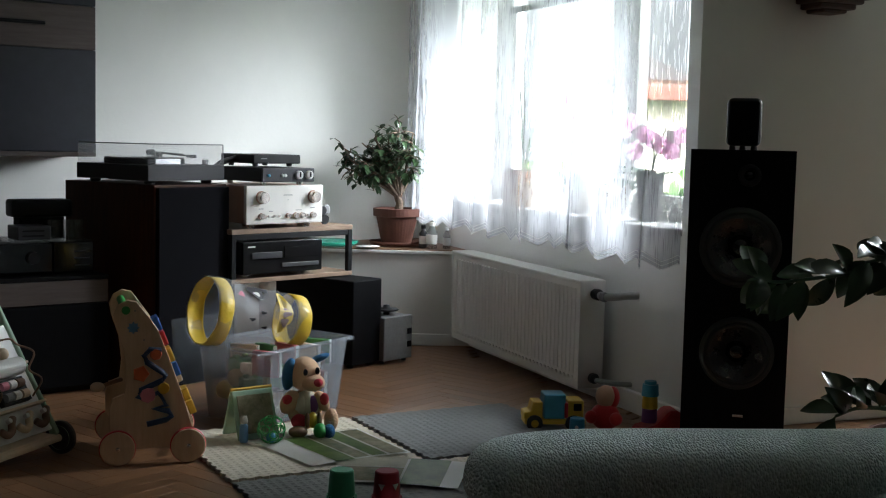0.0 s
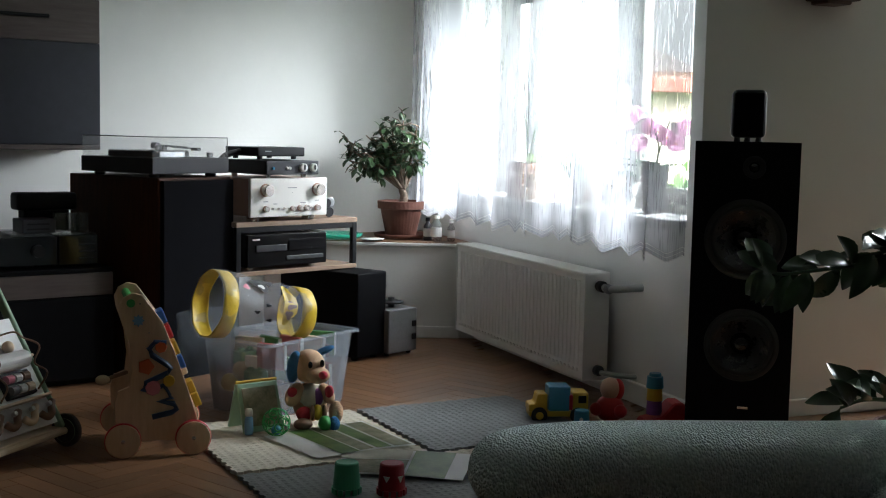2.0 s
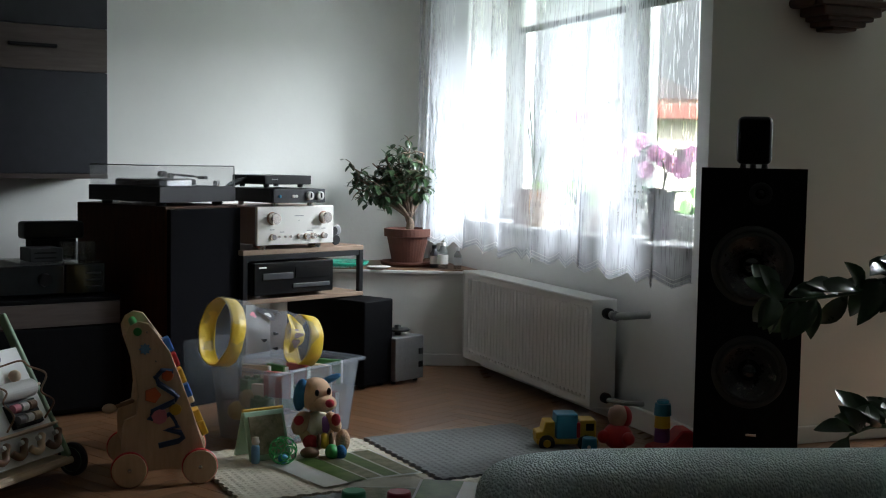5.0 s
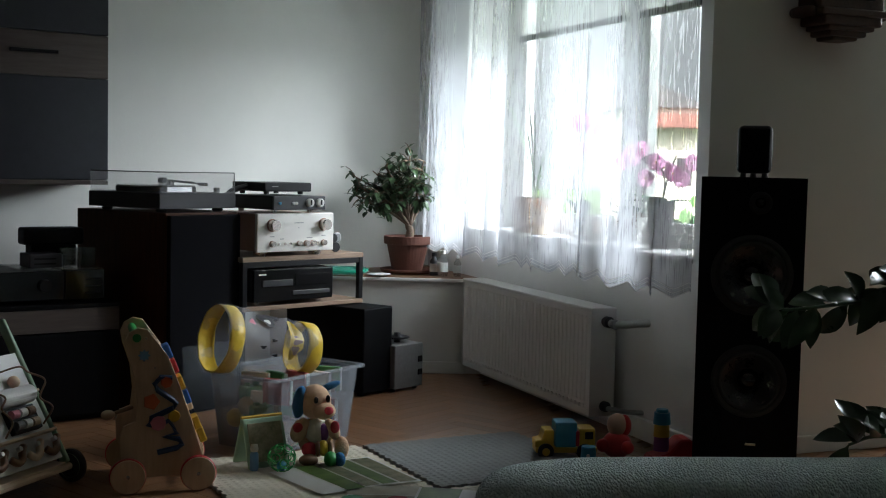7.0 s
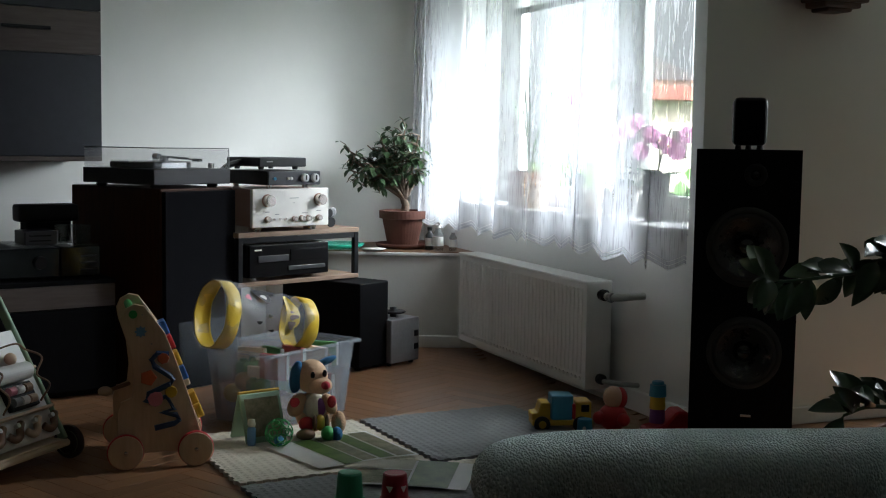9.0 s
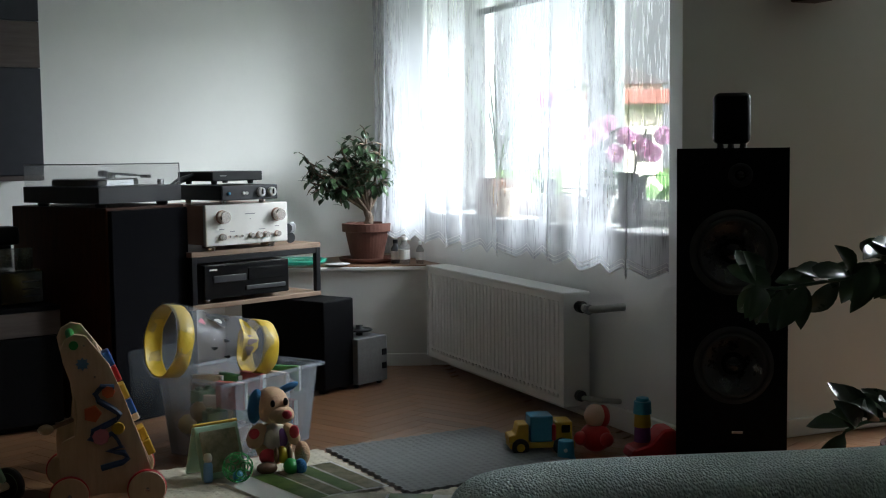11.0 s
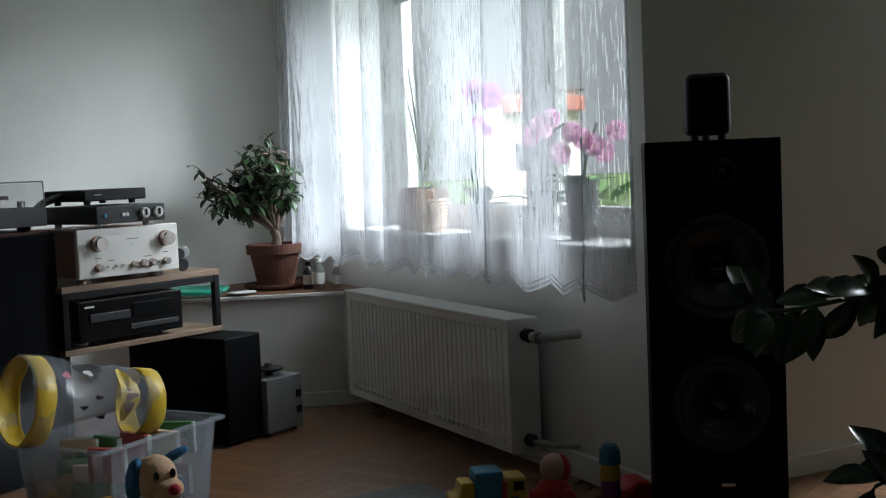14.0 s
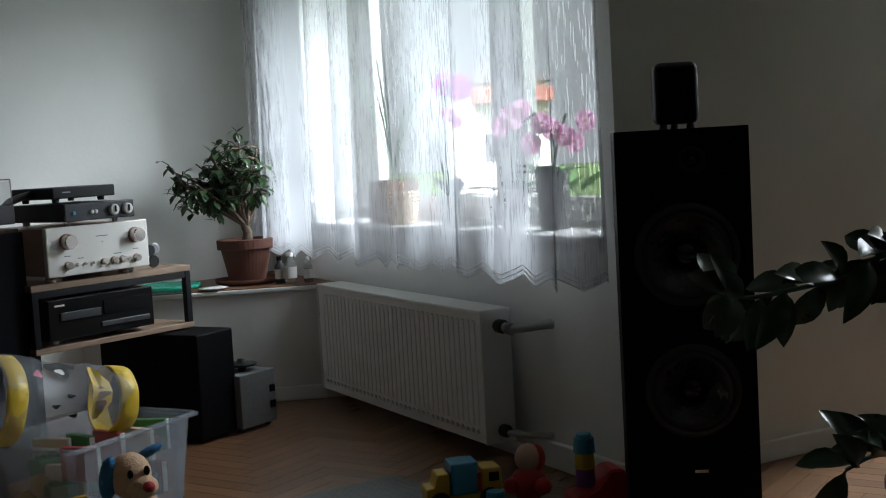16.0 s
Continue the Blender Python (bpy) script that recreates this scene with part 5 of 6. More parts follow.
# ---- second walker with an activity board ----
ac = thing("activity_walker", (-1.112, 3.52, 0), -109.3, "activity walker with pale green sides and wooden toys", "toy walker")
lean = Matrix.Translation((0, 0, 0.062)) @ Matrix.Rotation(radians(30), 4, "X")
BWD = 0.34
part("board", box((BWD, 0.010, 0.34), (BWD / 2 + 0.012, 0, 0.02), 0.002), WHITE_TRIM, ac, "cream board").matrix_local = lean
for x in (0.0, BWD + 0.024):
    o = part("side_frame", box((0.014, 0.030, 0.47), (x, -0.004, 0.0), 0.006, seg=3), PALE_GREEN, ac, "pale green rounded side")
    o.matrix_local = lean
for z in (0.10, 0.225):
    part("shelf", box((BWD, 0.030, 0.008), (BWD / 2 + 0.012, 0.015, z), 0.002), PALE_WOOD, ac).matrix_local = lean
part("roller", lathe([(0.024, 0), (0.026, 0.004), (0.026, 0.146), (0.024, 0.15)], 24, (0.05, 0.026, 0.225), "x"), PAPER, ac, "white turning drum").matrix_local = lean
part("tray", box((0.12, 0.02, 0.075), (0.115, 0.012, 0.12), 0.003), BLACK, ac).matrix_local = lean
for i in range(6):
    part("spinner", lathe([(0.013, 0), (0.013, 0.026), (0, 0.026)], 14, (0.075 + 0.034 * (i % 3), 0.028, 0.140 + 0.034 * (i // 3)), "x"), [PALE_WOOD, PAPER, GREY_METAL, BROWN_WOOD, PAPER, PINK][i], ac).matrix_local = lean
for i, mm in enumerate((BROWN_WOOD, PALE_WOOD, BROWN_WOOD, BROWN_WOOD)):
    x0 = 0.045 + 0.075 * i
    part("wavy_worm", tube(arc([(x0 - 0.034, 0.016, 0.082), (x0 - 0.014, 0.020, 0.064), (x0, 0.024, 0.046), (x0 + 0.018, 0.020, 0.040), (x0 + 0.034, 0.016, 0.056)], 5), 0.011, 10), mm, ac, smooth=True).matrix_local = lean
    part("peg", lathe([(0.007, 0), (0.007, 0.014), (0, 0.014)], 10, (x0, 0.022, 0.075), "y", rot=Matrix.Rotation(math.pi, 4, "Z")), PAPER, ac).matrix_local = lean
part("wire_maze", tube(arc([(0.20, 0.006, 0.12), (0.20, 0.05, 0.15), (0.23, 0.06, 0.19), (0.21, 0.07, 0.22), (0.25, 0.05, 0.26), (0.28, 0.05, 0.29), (0.30, 0.006, 0.30)], 6), 0.003, 6), BROWN_WOOD, ac).matrix_local = lean
part("wire_maze", tube(arc([(0.03, 0.006, 0.13), (0.03, 0.06, 0.16), (0.05, 0.05, 0.20), (0.03, 0.075, 0.24), (0.05, 0.05, 0.28), (0.09, 0.06, 0.30), (0.12, 0.006, 0.31)], 6), 0.003, 6), BROWN_WOOD, ac).matrix_local = lean
for x, z, mm in ((0.09, 0.27, PALE_WOOD), (0.17, 0.29, PINK), (0.14, 0.33, GREY_METAL), (0.26, 0.27, PALE_BLUE)):
    part("bead", ball(0.018, (x, 0.02, z)), mm, ac, smooth=True).matrix_local = lean
for x in (-0.02, BWD + 0.044):
    for y in (0.0, -0.24):
        w = part("wheel", lathe([(0.046, 0), (0.050, 0.004), (0.050, 0.014), (0.046, 0.018), (0, 0.018)], 32, (x - 0.009, y, 0.050), "x"), DARK_GREY, ac)
        part("wheel_ring", lathe([(0.036, 0), (0.036, 0.022)], 28, (x - 0.011, y, 0.050), "x", cap=False), PALE_GREEN, w)
for y in (0.0, -0.24):
    part("axle_bar", tube([(-0.02, y, 0.05), (BWD + 0.045, y, 0.05)], 0.011, 10), PALE_WOOD, ac)
part("base_board", box((BWD, 0.25, 0.010), (BWD / 2 + 0.012, -0.12, 0.056), 0.002), PALE_WOOD, ac)

# ---- foam play mat ----
MAT_A = math.degrees(math.atan2(0.454, 0.891))
J = Vector((-0.019, 3.52, 0))
TS = 0.60


def tile_outline(s, teeth=13):
    pts = []
    dirs = [((0, 0), (1, 0), (0, -1)), ((1, 0), (0, 1), (1, 0)), ((1, 1), (-1, 0), (0, 1)), ((0, 1), (0, -1), (-1, 0))]
    for (ox, oy), (dx, dy), (nx, ny) in dirs:
        for k in range(teeth * 2):
            u0, u1 = k / (teeth * 2), (k + 1) / (teeth * 2)
            d = 0.0035 if (k % 2 == 0) else -0.0035
            for u in (u0 + 0.004, u1 - 0.004):
                pts.append(((ox + dx * u) * s + nx * d, (oy + dy * u) * s + ny * d))
    return pts

for (i, j), mm, nm in (((0, 0), GREY_FOAM, "grey"), ((-1, 0), CREAM, "cream"), ((-1, -1), GREY_FOAM, "grey"), ((0, -1), CREAM, "cream")):
    o = J + Matrix.Rotation(radians(MAT_A), 3, "Z") @ Vector((i * TS + (0.004 if i == 0 else -0.004), j * TS + (0.004 if j == 0 else -0.004), 0))
    t = thing("foam_tile", (o.x, o.y, 0.0), MAT_A, nm + " interlocking foam play tile with toothed edges", "play mat", "foam play mat")
    part("sheet", slab(tile_outline(TS - 0.017), 0.0005, 0.012, Matrix.Translation((0.008, 0.008, 0))), mm, t)
    nb = bmesh.new()
    for a in range(22):
        for c in range(22):
            x, y = 0.025 + a * 0.0257, 0.025 + c * 0.0257
            v = [nb.verts.new((x + dx, y + dy, 0.0122)) for dx, dy in ((-0.008, -0.008), (0.008, -0.008), (0.008, 0.008), (-0.008, 0.008))]
            top = nb.verts.new((x, y, 0.0145))
            for k in range(4):
                nb.faces.new((v[k], v[(k + 1) % 4], top))
    part("stud_texture", nb, mm, t)

MZ = 0.0150


def magazine(name, corners, label, bands):
    o = Vector((*corners[0], MZ))
    t = thing(name, o, 0, label, "magazine", "magazines on the mat")
    c = [Vector((*q, 0)) - Vector((*corners[0], 0)) for q in corners]
    N_ = 14

    def at(u, v):
        p = c[0] * (1 - u) * (1 - v) + c[1] * u * (1 - v) + c[2] * u * v + c[3] * (1 - u) * v
        return p + Vector((0, 0, 0.003 + 0.007 * abs(math.sin(2.6 * v + 0.6)) * (0.4 + 0.6 * v)))

    def strip(u0, u1, v0, v1, dz, thick):
        b = bmesh.new()
        g = [[b.verts.new(at(u0 + (u1 - u0) * i / N_, v0 + (v1 - v0) * j / N_) + Vector((0, 0, dz))) for i in range(N_ + 1)] for j in range(N_ + 1)]
        for j in range(N_):
            for i in range(N_):
                b.faces.new((g[j][i], g[j][i + 1], g[j + 1][i + 1], g[j + 1][i]))
        bmesh.ops.solidify(b, geom=b.faces[:], thickness=thick)
        return b
    part("page_block", strip(0, 1, 0, 1, 0, 0.003), PAPER, t)
    for u0, u1, v0, v1, mm in bands:
        part("print", strip(u0, u1, v0, v1, 0.0012, 0.0006), mm, t)

magazine("open_magazine", [(-0.534, 3.627), (-0.346, 3.391), (-0.068, 3.574), (-0.249, 3.859)], "open garden magazine with green pictures",
         [(0.0, 1.0, 0.24, 0.42, GREEN_PRINT), (0.03, 0.97, 0.44, 0.58, PHOTO_PRINT), (0.03, 0.97, 0.61, 0.76, GREEN_PRINT), (0.03, 0.97, 0.79, 0.97, PHOTO_PRINT)])
magazine("second_magazine", [(0.065, 3.20), (0.105, 3.47), (-0.275, 3.50), (-0.285, 3.25)], "open magazine showing flower pictures",
         [(0.0, 1.0, 0.14, 0.45, GREEN_PRINT), (0.05, 0.6, 0.47, 0.95, PHOTO_PRINT), (0.62, 1.0, 0.47, 1.0, FABRIC_PRINT)])

for x, y, mm, lab in ((-0.238, 3.085, GREEN_CUP, "light green upside-down stacking cup"), (-0.121, 3.085, DARK_RED, "dark red upside-down stacking cup with white marks")):
    t = thing("stacking_cup", (x, y, MZ), 10, lab, "toy cup", "stacking cups")
    part("cup", lathe([(0.036, 0.014), (0.031, 0.078), (0.028, 0.082), (0, 0.082)], 28), mm, t)
    fr = bmesh.new()
    for k in range(12):
        a = 2 * math.pi * k / 12
        box((0.013, 0.005, 0.016), (0.0365 * math.cos(a), 0.0365 * math.sin(a), 0), 0.001, Matrix.Rotation(a + math.pi / 2, 4, "Z"), fr)
    part("scalloped_rim", fr, mm, t)
    if mm is DARK_RED:
        for a in (-2.1, -1.0):
            part("white_mark", slab([(-0.009, 0.008), (0.009, 0.008), (0.0, -0.008)], 0, 0.002, Matrix.Translation((0.0335 * math.cos(a), 0.0335 * math.sin(a), 0.045)) @ Matrix.Rotation(a + math.pi / 2, 4, "Z") @ flat), PAPER, t)

# cloth book standing like a tent
cbk = thing("cloth_book", (-0.578, 3.755, MZ), 36, "soft cloth book standing open like a tent", "book")
for s, mm in ((1, SPINE[0]), (-1, PALE_GREEN)):
    o = part("cover", box((0.14, 0.010, 0.155), (0, 0, 0), 0.004), mm if s < 0 else PALE_GREEN, cbk)
    o.matrix_local = Matrix.Translation((0, 0.055 * s, 0.0)) @ Matrix.Rotation(radians(20) * s, 4, "X")
pg = part("page", box((0.115, 0.004, 0.12), (0, -0.0075, 0.018), 0.001), PHOTO_PRINT, cbk, "printed page")
pg.matrix_local = Matrix.Translation((0, -0.055, 0)) @ Matrix.Rotation(radians(-20), 4, "X")
fm = bmesh.new()
for s, a in (((0.105, 0.003, 0.006), (0, -0.010, 0.026)), ((0.105, 0.003, 0.006), (0, -0.010, 0.122)), ((0.006, 0.003, 0.10), (-0.05, -0.010, 0.026)), ((0.006, 0.003, 0.10), (0.05, -0.010, 0.026))):
    box(s, a, bm=fm)
part("red_border", fm, RED, cbk).matrix_local = pg.matrix_local.copy()
part("yellow_edge", tube([(-0.07, 0, 0.150), (0.07, 0, 0.150)], 0.005, 6), YELLOW, cbk)

wb_ = thing("baby_bottle_toy", (-0.585, 3.665, MZ), 0, "small blue and cream toy bottle", "toy")
part("body", lathe([(0.012, 0), (0.014, 0.01), (0.013, 0.05), (0.008, 0.058)], 16), PALE_BLUE, wb_, smooth=True)
part("cap", lathe([(0.010, 0.058), (0.013, 0.066), (0.010, 0.080), (0, 0.082)], 16), FABRIC_PRINT, wb_, smooth=True)

lat = thing("lattice_ball", (-0.498, 3.648, MZ), 0, "green open-lattice rattle ball", "toy ball")
ib = bmesh.new()
bmesh.ops.create_icosphere(ib, subdivisions=1, radius=0.043)
fb2 = bmesh.new()
for f in ib.faces:
    c = f.calc_center_median()
    n = c.normalized()
    s = n.cross(Vector((0.2, 0.5, 0.8))).normalized()
    q = n.cross(s)
    pts = [n * 0.040 + 0.0125 * (math.cos(k * math.pi / 5) * s + math.sin(k * math.pi / 5) * q) for k in range(11)]
    tube([p + Vector((0, 0, 0.045)) for p in pts], 0.0022, 5, fb2)
ib.free()
part("lattice", fb2, GREEN, lat)
part("core", ball(0.016, (0, 0, 0.020)), SKY_BLUE, lat)


def figure(name, at, rz, pieces, materials, label, category, size=1.0):
    """One mesh joined from rounded pieces, each with one of the materials."""
    b = bmesh.new()
    for r, c, sc, rot, mi in pieces:
        n0 = len(b.faces)
        ball(r * size, Vector(c) * size, sc, rot, b, 18)
        b.faces.ensure_lookup_table()
        for f in b.faces[n0:]:
            f.material_index = mi
    ob = part(name, b, materials, None, smooth=True)
    ob.matrix_world = pose(*at, 0, 0, rz)
    return tagged(ob, label, category)

R_ = Matrix.Rotation
figure("plush_dog", (-0.412, 3.79, MZ), 12, [
    (0.062, (0, 0.01, 0.085), (1.0, 0.85, 1.15), None, 0), (0.050, (0.004, -0.012, 0.108), (1.0, 0.8, 0.95), None, 4), (0.060, (-0.005, -0.005, 0.215), (0.95, 0.95, 1.0), None, 0),
    (0.040, (0.022, -0.045, 0.190), (1.05, 1.0, 0.75), None, 0), (0.016, (0.036, -0.088, 0.198), (1.0, 0.9, 0.9), None, 2),
    (0.050, (-0.058, -0.012, 0.215), (0.50, 0.6, 1.15), R_(0.15, 4, "Y"), 1), (0.040, (0.050, 0.03, 0.262), (1.0, 0.6, 0.30), R_(-0.4, 4, "Y"), 1),
    (0.010, (-0.006, -0.058, 0.228), (0.8, 0.5, 1.3), None, 3), (0.010, (0.036, -0.050, 0.232), (0.8, 0.5, 1.3), None, 3),
    (0.036, (-0.056, -0.02, 0.118), (0.85, 0.8, 1.25), R_(0.5, 4, "Y"), 0), (0.022, (-0.066, -0.045, 0.132), (0.8, 0.3, 0.8), None, 2), (0.032, (0.056, -0.025, 0.120), (0.75, 0.8, 1.25), R_(-0.5, 4, "Y"), 0), (0.020, (0.062, -0.048, 0.132), (0.8, 0.4, 1.1), None, 2),
    (0.030, (-0.014, -0.034, 0.110), (0.7, 0.6, 1.1), None, 4), (0.030, (0.022, -0.034, 0.110), (0.7, 0.6, 1.1), None, 8), (0.028, (-0.025, -0.045, 0.055), (1.0, 0.8, 0.9), None, 2), (0.026, (0.022, -0.052, 0.060), (0.7, 0.8, 1.1), None, 5), (0.018, (0.002, -0.062, 0.062), (0.5, 0.7, 1.5), None, 7), (0.018, (0.045, -0.058, 0.062), (0.5, 0.7, 1.5), None, 7),
    (0.034, (0.088, -0.035, 0.055), (0.75, 0.8, 1.2), None, 0), (0.030, (0.045, -0.085, 0.028), (0.8, 1.1, 0.9), None, 6), (0.026, (0.075, -0.09, 0.027), (0.8, 0.9, 1.0), None, 1), (0.024, (-0.03, -0.070, 0.024), (1.4, 1.0, 0.85), None, 7)],
    [PLUSH, PLUSH_BLUE, PLUSH_RED, BLACK_GLOSS, FABRIC_PRINT, YELLOW_VINYL, GREEN, BROWN_WOOD, PURPLE], "seated tan plush dog with blue ears and red nose", "plush toy", 0.90)
figure("toy_doll", (0.568, 4.00, 0), -20, [
    (0.048, (0, 0, 0.045), (1.05, 0.9, 0.95), None, 0), (0.036, (0.0, 0.0, 0.112), (0.98, 0.95, 1.05), None, 1), (0.030, (0.020, 0.012, 0.108), (0.8, 1.0, 1.25), None, 0),
    (0.022, (-0.040, -0.03, 0.045), (1, 1, 1), None, 0), (0.022, (0.042, -0.03, 0.045), (1, 1, 1), None, 0)], [RED, FLESH], "small seated doll in red clothes", "doll")

trk = thing("toy_truck", (0.29, 3.985, 0), 6, "yellow toy truck with a blue container", "toy truck")
part("chassis", box((0.205, 0.075, 0.018), (0.105, 0, 0.022), 0.004), YELLOW, trk)
part("cab", slab([(0.0, 0.04), (0.0, 0.062), (0.022, 0.066), (0.030, 0.098), (0.062, 0.098), (0.062, 0.04)], -0.035, 0.035, Matrix.Rotation(math.pi / 2, 4, "X"), bevel=0.003), YELLOW, trk)
part("windscreen", box((0.004, 0.055, 0.026), (0.0265, 0, 0.068), 0.001, Matrix.Rotation(0.2, 4, "Y")), DARK_GREY, trk)
part("container", box((0.072, 0.078, 0.082), (0.102, 0, 0.041), 0.005), SKY_BLUE, trk, "blue container")
part("rear_hopper", box((0.055, 0.078, 0.062), (0.172, 0, 0.041), 0.006), YELLOW, trk)
part("hopper_mouth", box((0.028, 0.082, 0.025), (0.178, 0, 0.068), 0.003), BLACK, trk)
part("lever", box((0.012, 0.085, 0.05), (0.140, 0, 0.045), 0.003), RED, trk)
for x in (0.035, 0.165):
    for y in (-0.045, 0.027):
        w = part("wheel", lathe([(0.024, 0), (0.027, 0.004), (0.027, 0.015), (0.024, 0.018), (0, 0.018)], 20, (x, y + 0.018, 0.027), "y"), RUBBER, trk)
        part("rim", lathe([(0.013, 0), (0.011, 0.003), (0, 0.003)], 16, (x, y + (0.0 if y < 0 else 0.018), 0.027), "y"), YELLOW, w)
bc = thing("blue_stacking_cup", (0.463, 3.90, 0), 0, "blue stacking cup with white dots on the floor", "toy cup")
part("cup", lathe([(0.027, 0), (0.024, 0.056), (0.022, 0.060), (0, 0.060)], 24), SKY_BLUE, bc)
part("rim", lathe([(0.0295, 0), (0.0295, 0.007)], 24), SKY_BLUE, bc)
part("dot", lathe([(0.006, 0), (0.006, 0.002), (0, 0.002)], 12, (-0.004, -0.0245, 0.034), "y"), PAPER, bc)

boat = thing("toy_boat", (0.735, 3.93, 0), 8, "red plastic toy base beside the loudspeaker", "toy")
part("hull", slab([(-0.085, 0.0), (-0.075, 0.030), (-0.02, 0.045), (0.02, 0.090), (0.055, 0.090), (0.075, 0.060), (0.078, 0.0)], -0.045, 0.045, Matrix.Rotation(math.pi / 2, 4, "X"), bevel=0.006), RED, boat)
tow = thing("stacking_tower", (0.702, 3.925, 0.047), 0, "tower of purple, yellow and blue stacking cups on the red toy", "toy")
for z, r, h, mm in ((0, 0.026, 0.045, PURPLE), (0.046, 0.026, 0.040, YELLOW), (0.087, 0.028, 0.038, SKY_BLUE), (0.126, 0.020, 0.010, SKY_BLUE)):
    part("cup", lathe([(r, z), (r, z + 0.006), (r * 0.92, z + h), (0, z + h)], 24), mm, tow)

# ---- large-leaved houseplant ----
hpz = thing("houseplant", (1.30, 3.22, 0), 0, "glossy large-leaved houseplant with arching stems", "potted plant")
part("pot", lathe([(0.09, 0), (0.12, 0.17), (0.126, 0.175), (0.126, 0.195), (0.115, 0.195), (0.110, 0.18), (0, 0.175)], 32), TERRACOTTA, hpz)
part("soil", lathe([(0.11, 0.176), (0, 0.186)], 20), SOIL, hpz)
stems = [arc([(0, 0, 0.18), (0.02, 0, 0.50), (-0.06, 0.03, 0.635), (-0.22, 0.06, 0.61), (-0.37, 0.09, 0.585), (-0.42, 0.10, 0.60)], 6),
         arc([(0, 0, 0.18), (0.05, 0.02, 0.45), (0.02, 0.03, 0.62), (-0.09, 0.04, 0.655), (-0.15, 0.04, 0.65)], 6),
         arc([(0, 0, 0.18), (-0.06, 0, 0.25), (-0.16, -0.01, 0.262), (-0.23, -0.02, 0.24)], 6),
         arc([(0, 0, 0.18), (0.08, -0.02, 0.4), (0.10, 0.0, 0.6), (0.08, 0.02, 0.72)], 6)]
random.seed(9)
for s in stems:
    st = part("stem", tube(s, 0.008, 8, None, 0.004), LEAF_ORCHID, hpz, smooth=True)


def blade(b, base, tip, width, up, droop):
    """A rounded, gently cupped leaf with a midrib."""
    base, tip = Vector(base), Vector(tip)
    d = tip - base
    s = d.cross(Vector(up)).normalized()
    n = s.cross(d).normalized()
    rows = []
    for t, w in ((0, 0.06), (0.08, 0.16), (0.18, 0.55), (0.32, 0.86), (0.48, 1.0), (0.64, 0.95), (0.79, 0.70), (0.91, 0.36), (1, 0.03)):
        c = base + d * t + n * d.length * (0.10 * math.sin(math.pi * t) - droop * t * t)
        rows.append([b.verts.new(c + s * width * w * k / 2 + n * width * w * 0.16 * (abs(k) ** 1.5)) for k in (-1, -0.55, 0, 0.55, 1)])
    for p, q in zip(rows, rows[1:]):
        for i in range(4):
            b.faces.new((p[i], p[i + 1], q[i + 1], q[i]))


def big_leaf(base, tip, w, parent):
    b = bmesh.new()
    blade(b, base, tip, w, (random.uniform(-0.5, 0.3), -0.75, random.uniform(0.15, 0.9)), random.uniform(0.05, 0.22))
    part("leaf", b, LEAF_GLOSS, parent, smooth=True)

for s, ks, hang in ((stems[0], tuple(range(9, 31)) + (13, 17, 21, 26, 29), 0.66), (stems[1], tuple(range(7, 25)) + (12, 16, 20), 0.6), (stems[2], tuple(range(5, 19)), 0.25), (stems[3], tuple(range(4, 19)), 0.6)):
    for k in ks:
        at_ = Vector(s[min(k, len(s) - 1)])
        along = (Vector(s[min(k, len(s) - 1)]) - Vector(s[k - 2])).normalized()
        sd = 1 if k % 2 else -1
        lift = random.uniform(-1.0, -0.55) if random.random() < hang else random.uniform(0.15, 0.75)
        dirv = along * random.uniform(0.3, 0.9) + Vector((random.uniform(-0.15, 0.25), -0.45 * sd, lift))
        big_leaf(at_, at_ + dirv.normalized() * random.uniform(0.105, 0.145), random.uniform(0.050, 0.062), hpz)

# ---- wall clock ----
ck = thing("wall_clock", C + Vector((0.926, 0.378, 0)) * 0.455, math.degrees(math.atan2(0.378, 0.926)), "carved dark wooden wall clock with a brass pendulum", "clock")
ck.location.z = 1.40
for w, z0, z1, d in ((0.10, 0.0, 0.012, 0.09), (0.15, 0.012, 0.030, 0.105), (0.19, 0.030, 0.045, 0.12), (0.235, 0.045, 0.075, 0.13), (0.27, 0.075, 0.095, 0.14)):
    part("carved_base", box((w, d, z1 - z0 + 0.004), (0, -d / 2 - 0.001, z0), 0.006, seg=2), CLOCK_WOOD, ck)
for s in (-1, 1):
    part("scroll", lathe([(0.016, 0), (0.020, 0.03), (0.020, 0.07), (0.016, 0.10)], 16, (s * 0.148, -0.005, 0.088), "y"), CLOCK_WOOD, ck, smooth=True)
    part("column", lathe([(0.020, 0.10), (0.014, 0.13), (0.020, 0.17), (0.012, 0.30), (0.018, 0.42)], 14, (s * 0.115, -0.09, 0)), CLOCK_WOOD, ck, smooth=True)
part("case", box((0.26, 0.12, 0.62), (0, -0.062, 0.097), 0.006), CLOCK_WOOD, ck)
part("door_glass", box((0.17, 0.004, 0.40), (0, -0.127, 0.13), 0.001), BLACK_GLOSS, ck)
part("pendulum_rod", box((0.012, 0.004, 0.28), (0.015, -0.132, 0.16), 0.001), BRASS, ck)
part("pendulum_bob", lathe([(0.026, 0), (0.022, 0.006), (0, 0.008)], 24, (0.015, -0.132, 0.165), "y"), BRASS, ck)
part("cornice", box((0.34, 0.16, 0.05), (0, -0.081, 0.72), 0.012), CLOCK_WOOD, ck)
part("dial", lathe([(0.10, 0), (0.10, 0.004), (0, 0.004)], 36, (0, -0.125, 0.61), "y"), PAPER, ck)

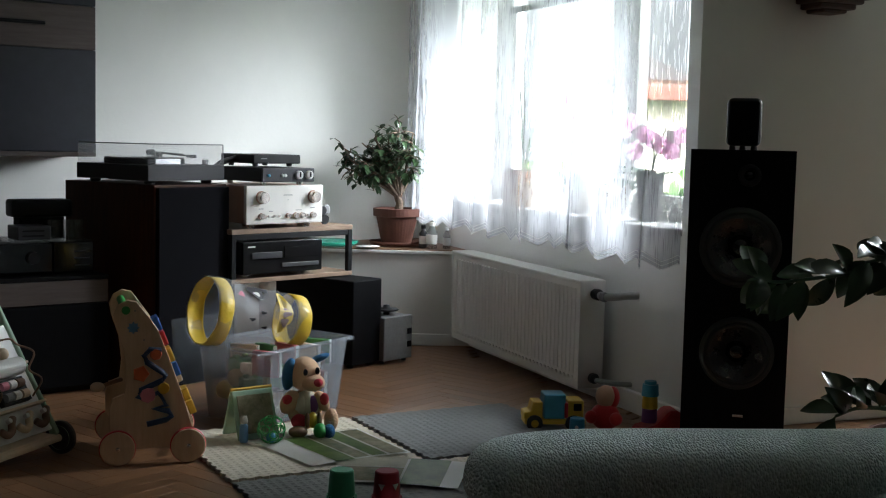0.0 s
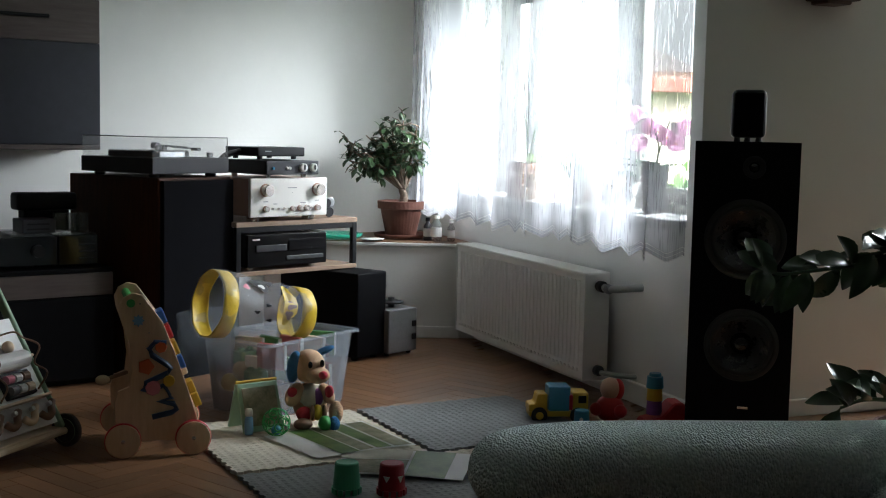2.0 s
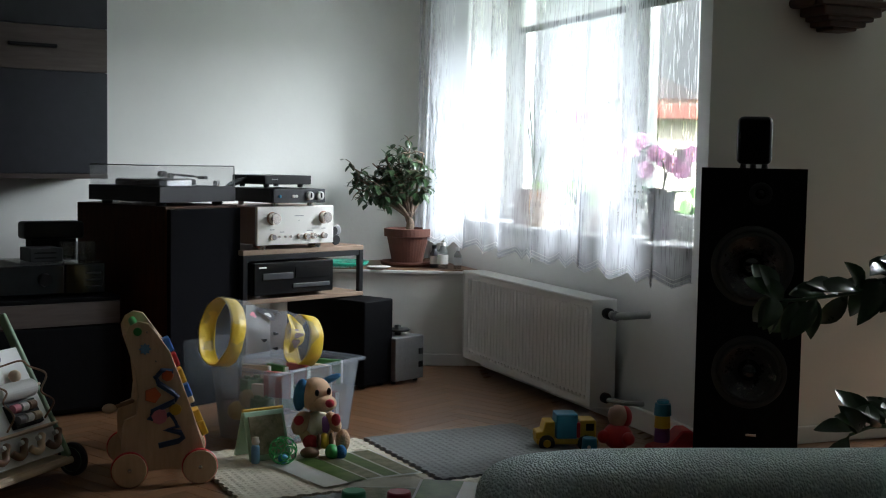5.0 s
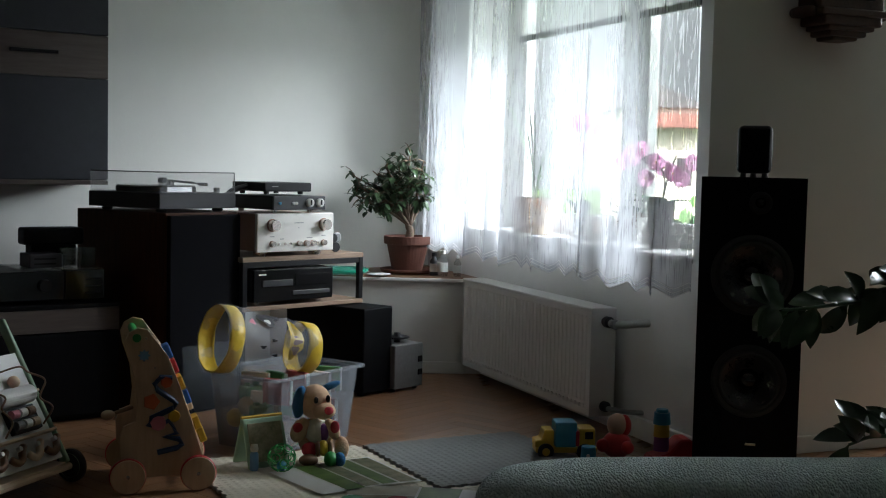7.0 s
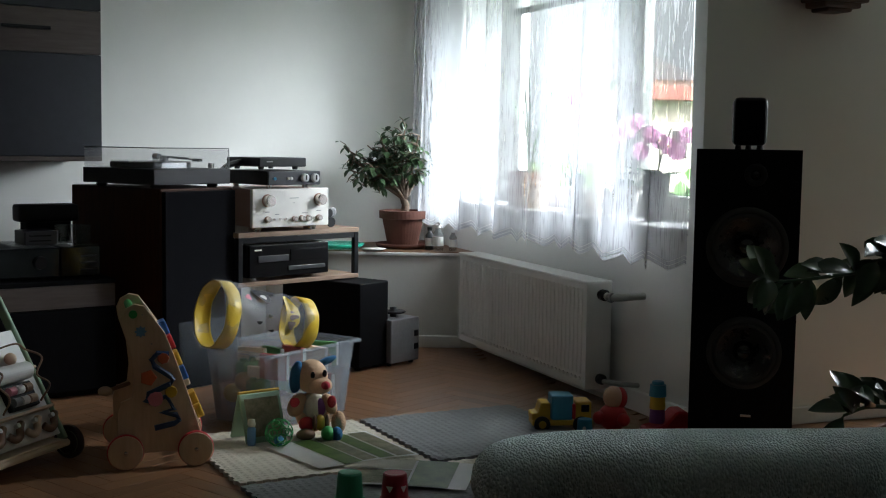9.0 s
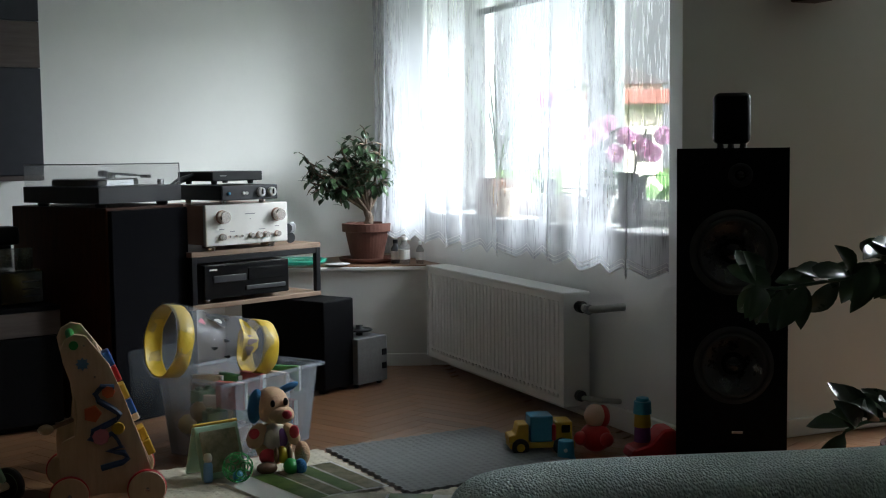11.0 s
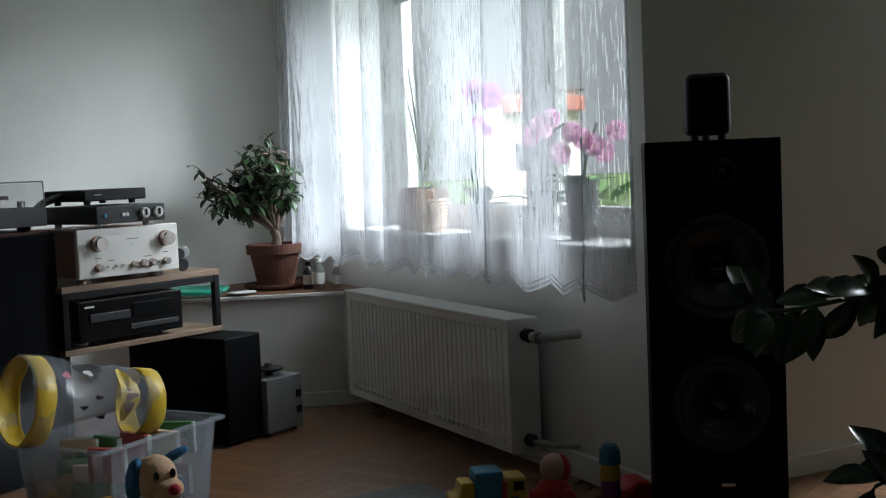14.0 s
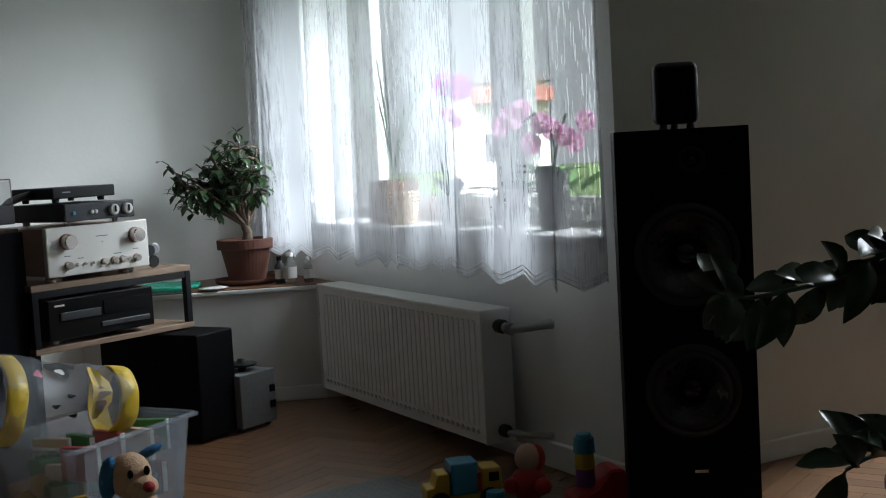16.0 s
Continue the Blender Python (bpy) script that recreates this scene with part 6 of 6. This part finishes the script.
# ---- sofa ----
sofa = thing("sofa", (0.068, 2.60, 0), 8.5, "teal woven-fabric sofa with a rounded arm", "sofa")
b = bmesh.new()
NX, NS = 70, 40
SL = 1.9
rows_ = []
for i in range(NX + 1):
    x = SL * (i / NX) ** 1.5
    e = min(1.0, x / 0.085)
    grow = math.sqrt(max(0.0, 1 - (1 - e) ** 2))
    hz = 0.088 * (0.05 + 0.95 * grow)
    hy = 0.135 * (0.05 + 0.95 * grow)
    cz = 0.209 + 0.012 * min(1, x / 0.25) - 0.010 * math.exp(-((x - 0.05) / 0.06) ** 2) + 0.004 * math.sin(x * 5)
    ring = []
    for k in range(NS):
        a = 2 * math.pi * k / NS
        cx, sx = math.cos(a), math.sin(a)
        p = 0.75
        yy = hy * math.copysign(abs(cx) ** p, cx)
        zz = hz * math.copysign(abs(sx) ** p, sx)
        if zz < 0:
            zz *= 0.70 + 0.75 * min(1.0, x / 0.45)
        ring.append(b.verts.new((x, yy, cz + zz)))
    rows_.append(ring)
for p, q in zip(rows_, rows_[1:]):
    for k in range(NS):
        b.faces.new((p[k], q[k], q[(k + 1) % NS], p[(k + 1) % NS]))
b.faces.new(rows_[0])
b.faces.new(rows_[-1][::-1])
part("arm_roll", b, WEAVE, sofa, smooth=True)
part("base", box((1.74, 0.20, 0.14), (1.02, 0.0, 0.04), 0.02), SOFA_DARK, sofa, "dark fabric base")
part("seat_cushion", box((1.05, 0.75, 0.14), (1.36, -0.52, 0.08), 0.05, seg=4), WEAVE, sofa, smooth=True)
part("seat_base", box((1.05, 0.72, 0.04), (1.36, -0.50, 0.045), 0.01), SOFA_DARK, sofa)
for x, y in ((0.12, 0.08), (0.12, -0.08), (1.8, 0.08), (1.8, -0.8), (0.9, -0.8)):
    part("leg", lathe([(0.018, 0), (0.024, 0.046)], 14, (x, y, 0)), BLACK, sofa)

# ---- herringbone parquet ----
PL, PW = 0.30, 0.060
GAP = 0.0005
turn_ = Matrix.Rotation(radians(50), 4, "Z")
pb = slab([(GAP, GAP), (PL - GAP, GAP), (PL - GAP, PW - GAP), (GAP, PW - GAP)], -0.011, -0.0002)
pm = bpy.data.meshes.new("plank")
tops = [e for e in pb.edges if all(v.co.z > -0.001 for v in e.verts)]
bmesh.ops.bevel(pb, geom=tops, offset=0.0007, segments=1, affect="EDGES")
bmesh.ops.recalc_face_normals(pb, faces=pb.faces)
pb.to_mesh(pm)
pb.free()
pm.materials.append(OAK)
spots = []
for k in range(-110, 170):
    for q in range(-17, 24):
        ox, oy = k * PW + q * PL, k * PW - q * PL
        for m in (Matrix.Translation((ox, oy, 0)), Matrix.Translation((ox + PL + PW, oy + PW - PL, 0)) @ Matrix.Rotation(math.pi / 2, 4, "Z")):
            w = Matrix.Translation((-0.5, 3.5, 0)) @ turn_ @ m
            c = w @ Vector((PL / 2, PW / 2, 0))
            ends = [w @ Vector((x, PW / 2, 0)) for x in (0.0, PL)]
            if inside(c.x, c.y) and -3.4 < c.x < 3 and c.y < 6.3:
                spots.append((c, w))
NEAR = [s for s in spots if (-1.35 < s[0].x < -0.30 and 2.75 < s[0].y < 4.0) or (-0.35 < s[0].x < 0.60 and 3.95 < s[0].y < 5.55)]
NEAR = NEAR[:300]
keep = {id(s[1]) for s in NEAR}
for c, w in NEAR:
    ob = new("plank", pm)
    ob.parent = FLOOR
    ob.matrix_local = w
verts, faces = [], []
src = [v.co.copy() for v in pm.vertices]
polys = [tuple(p.vertices) for p in pm.polygons]
for c, w in spots:
    if id(w) in keep:
        continue
    o = len(verts)
    verts.extend(w @ v for v in src)
    faces.extend(tuple(i + o for i in p) for p in polys)
rm = bpy.data.meshes.new("planks_rest")
rm.from_pydata(verts, [], faces)
rm.materials.append(OAK_REST)
rest = new("planks_rest", rm)
rest.parent = FLOOR
tagged(rest, kind="stuff")
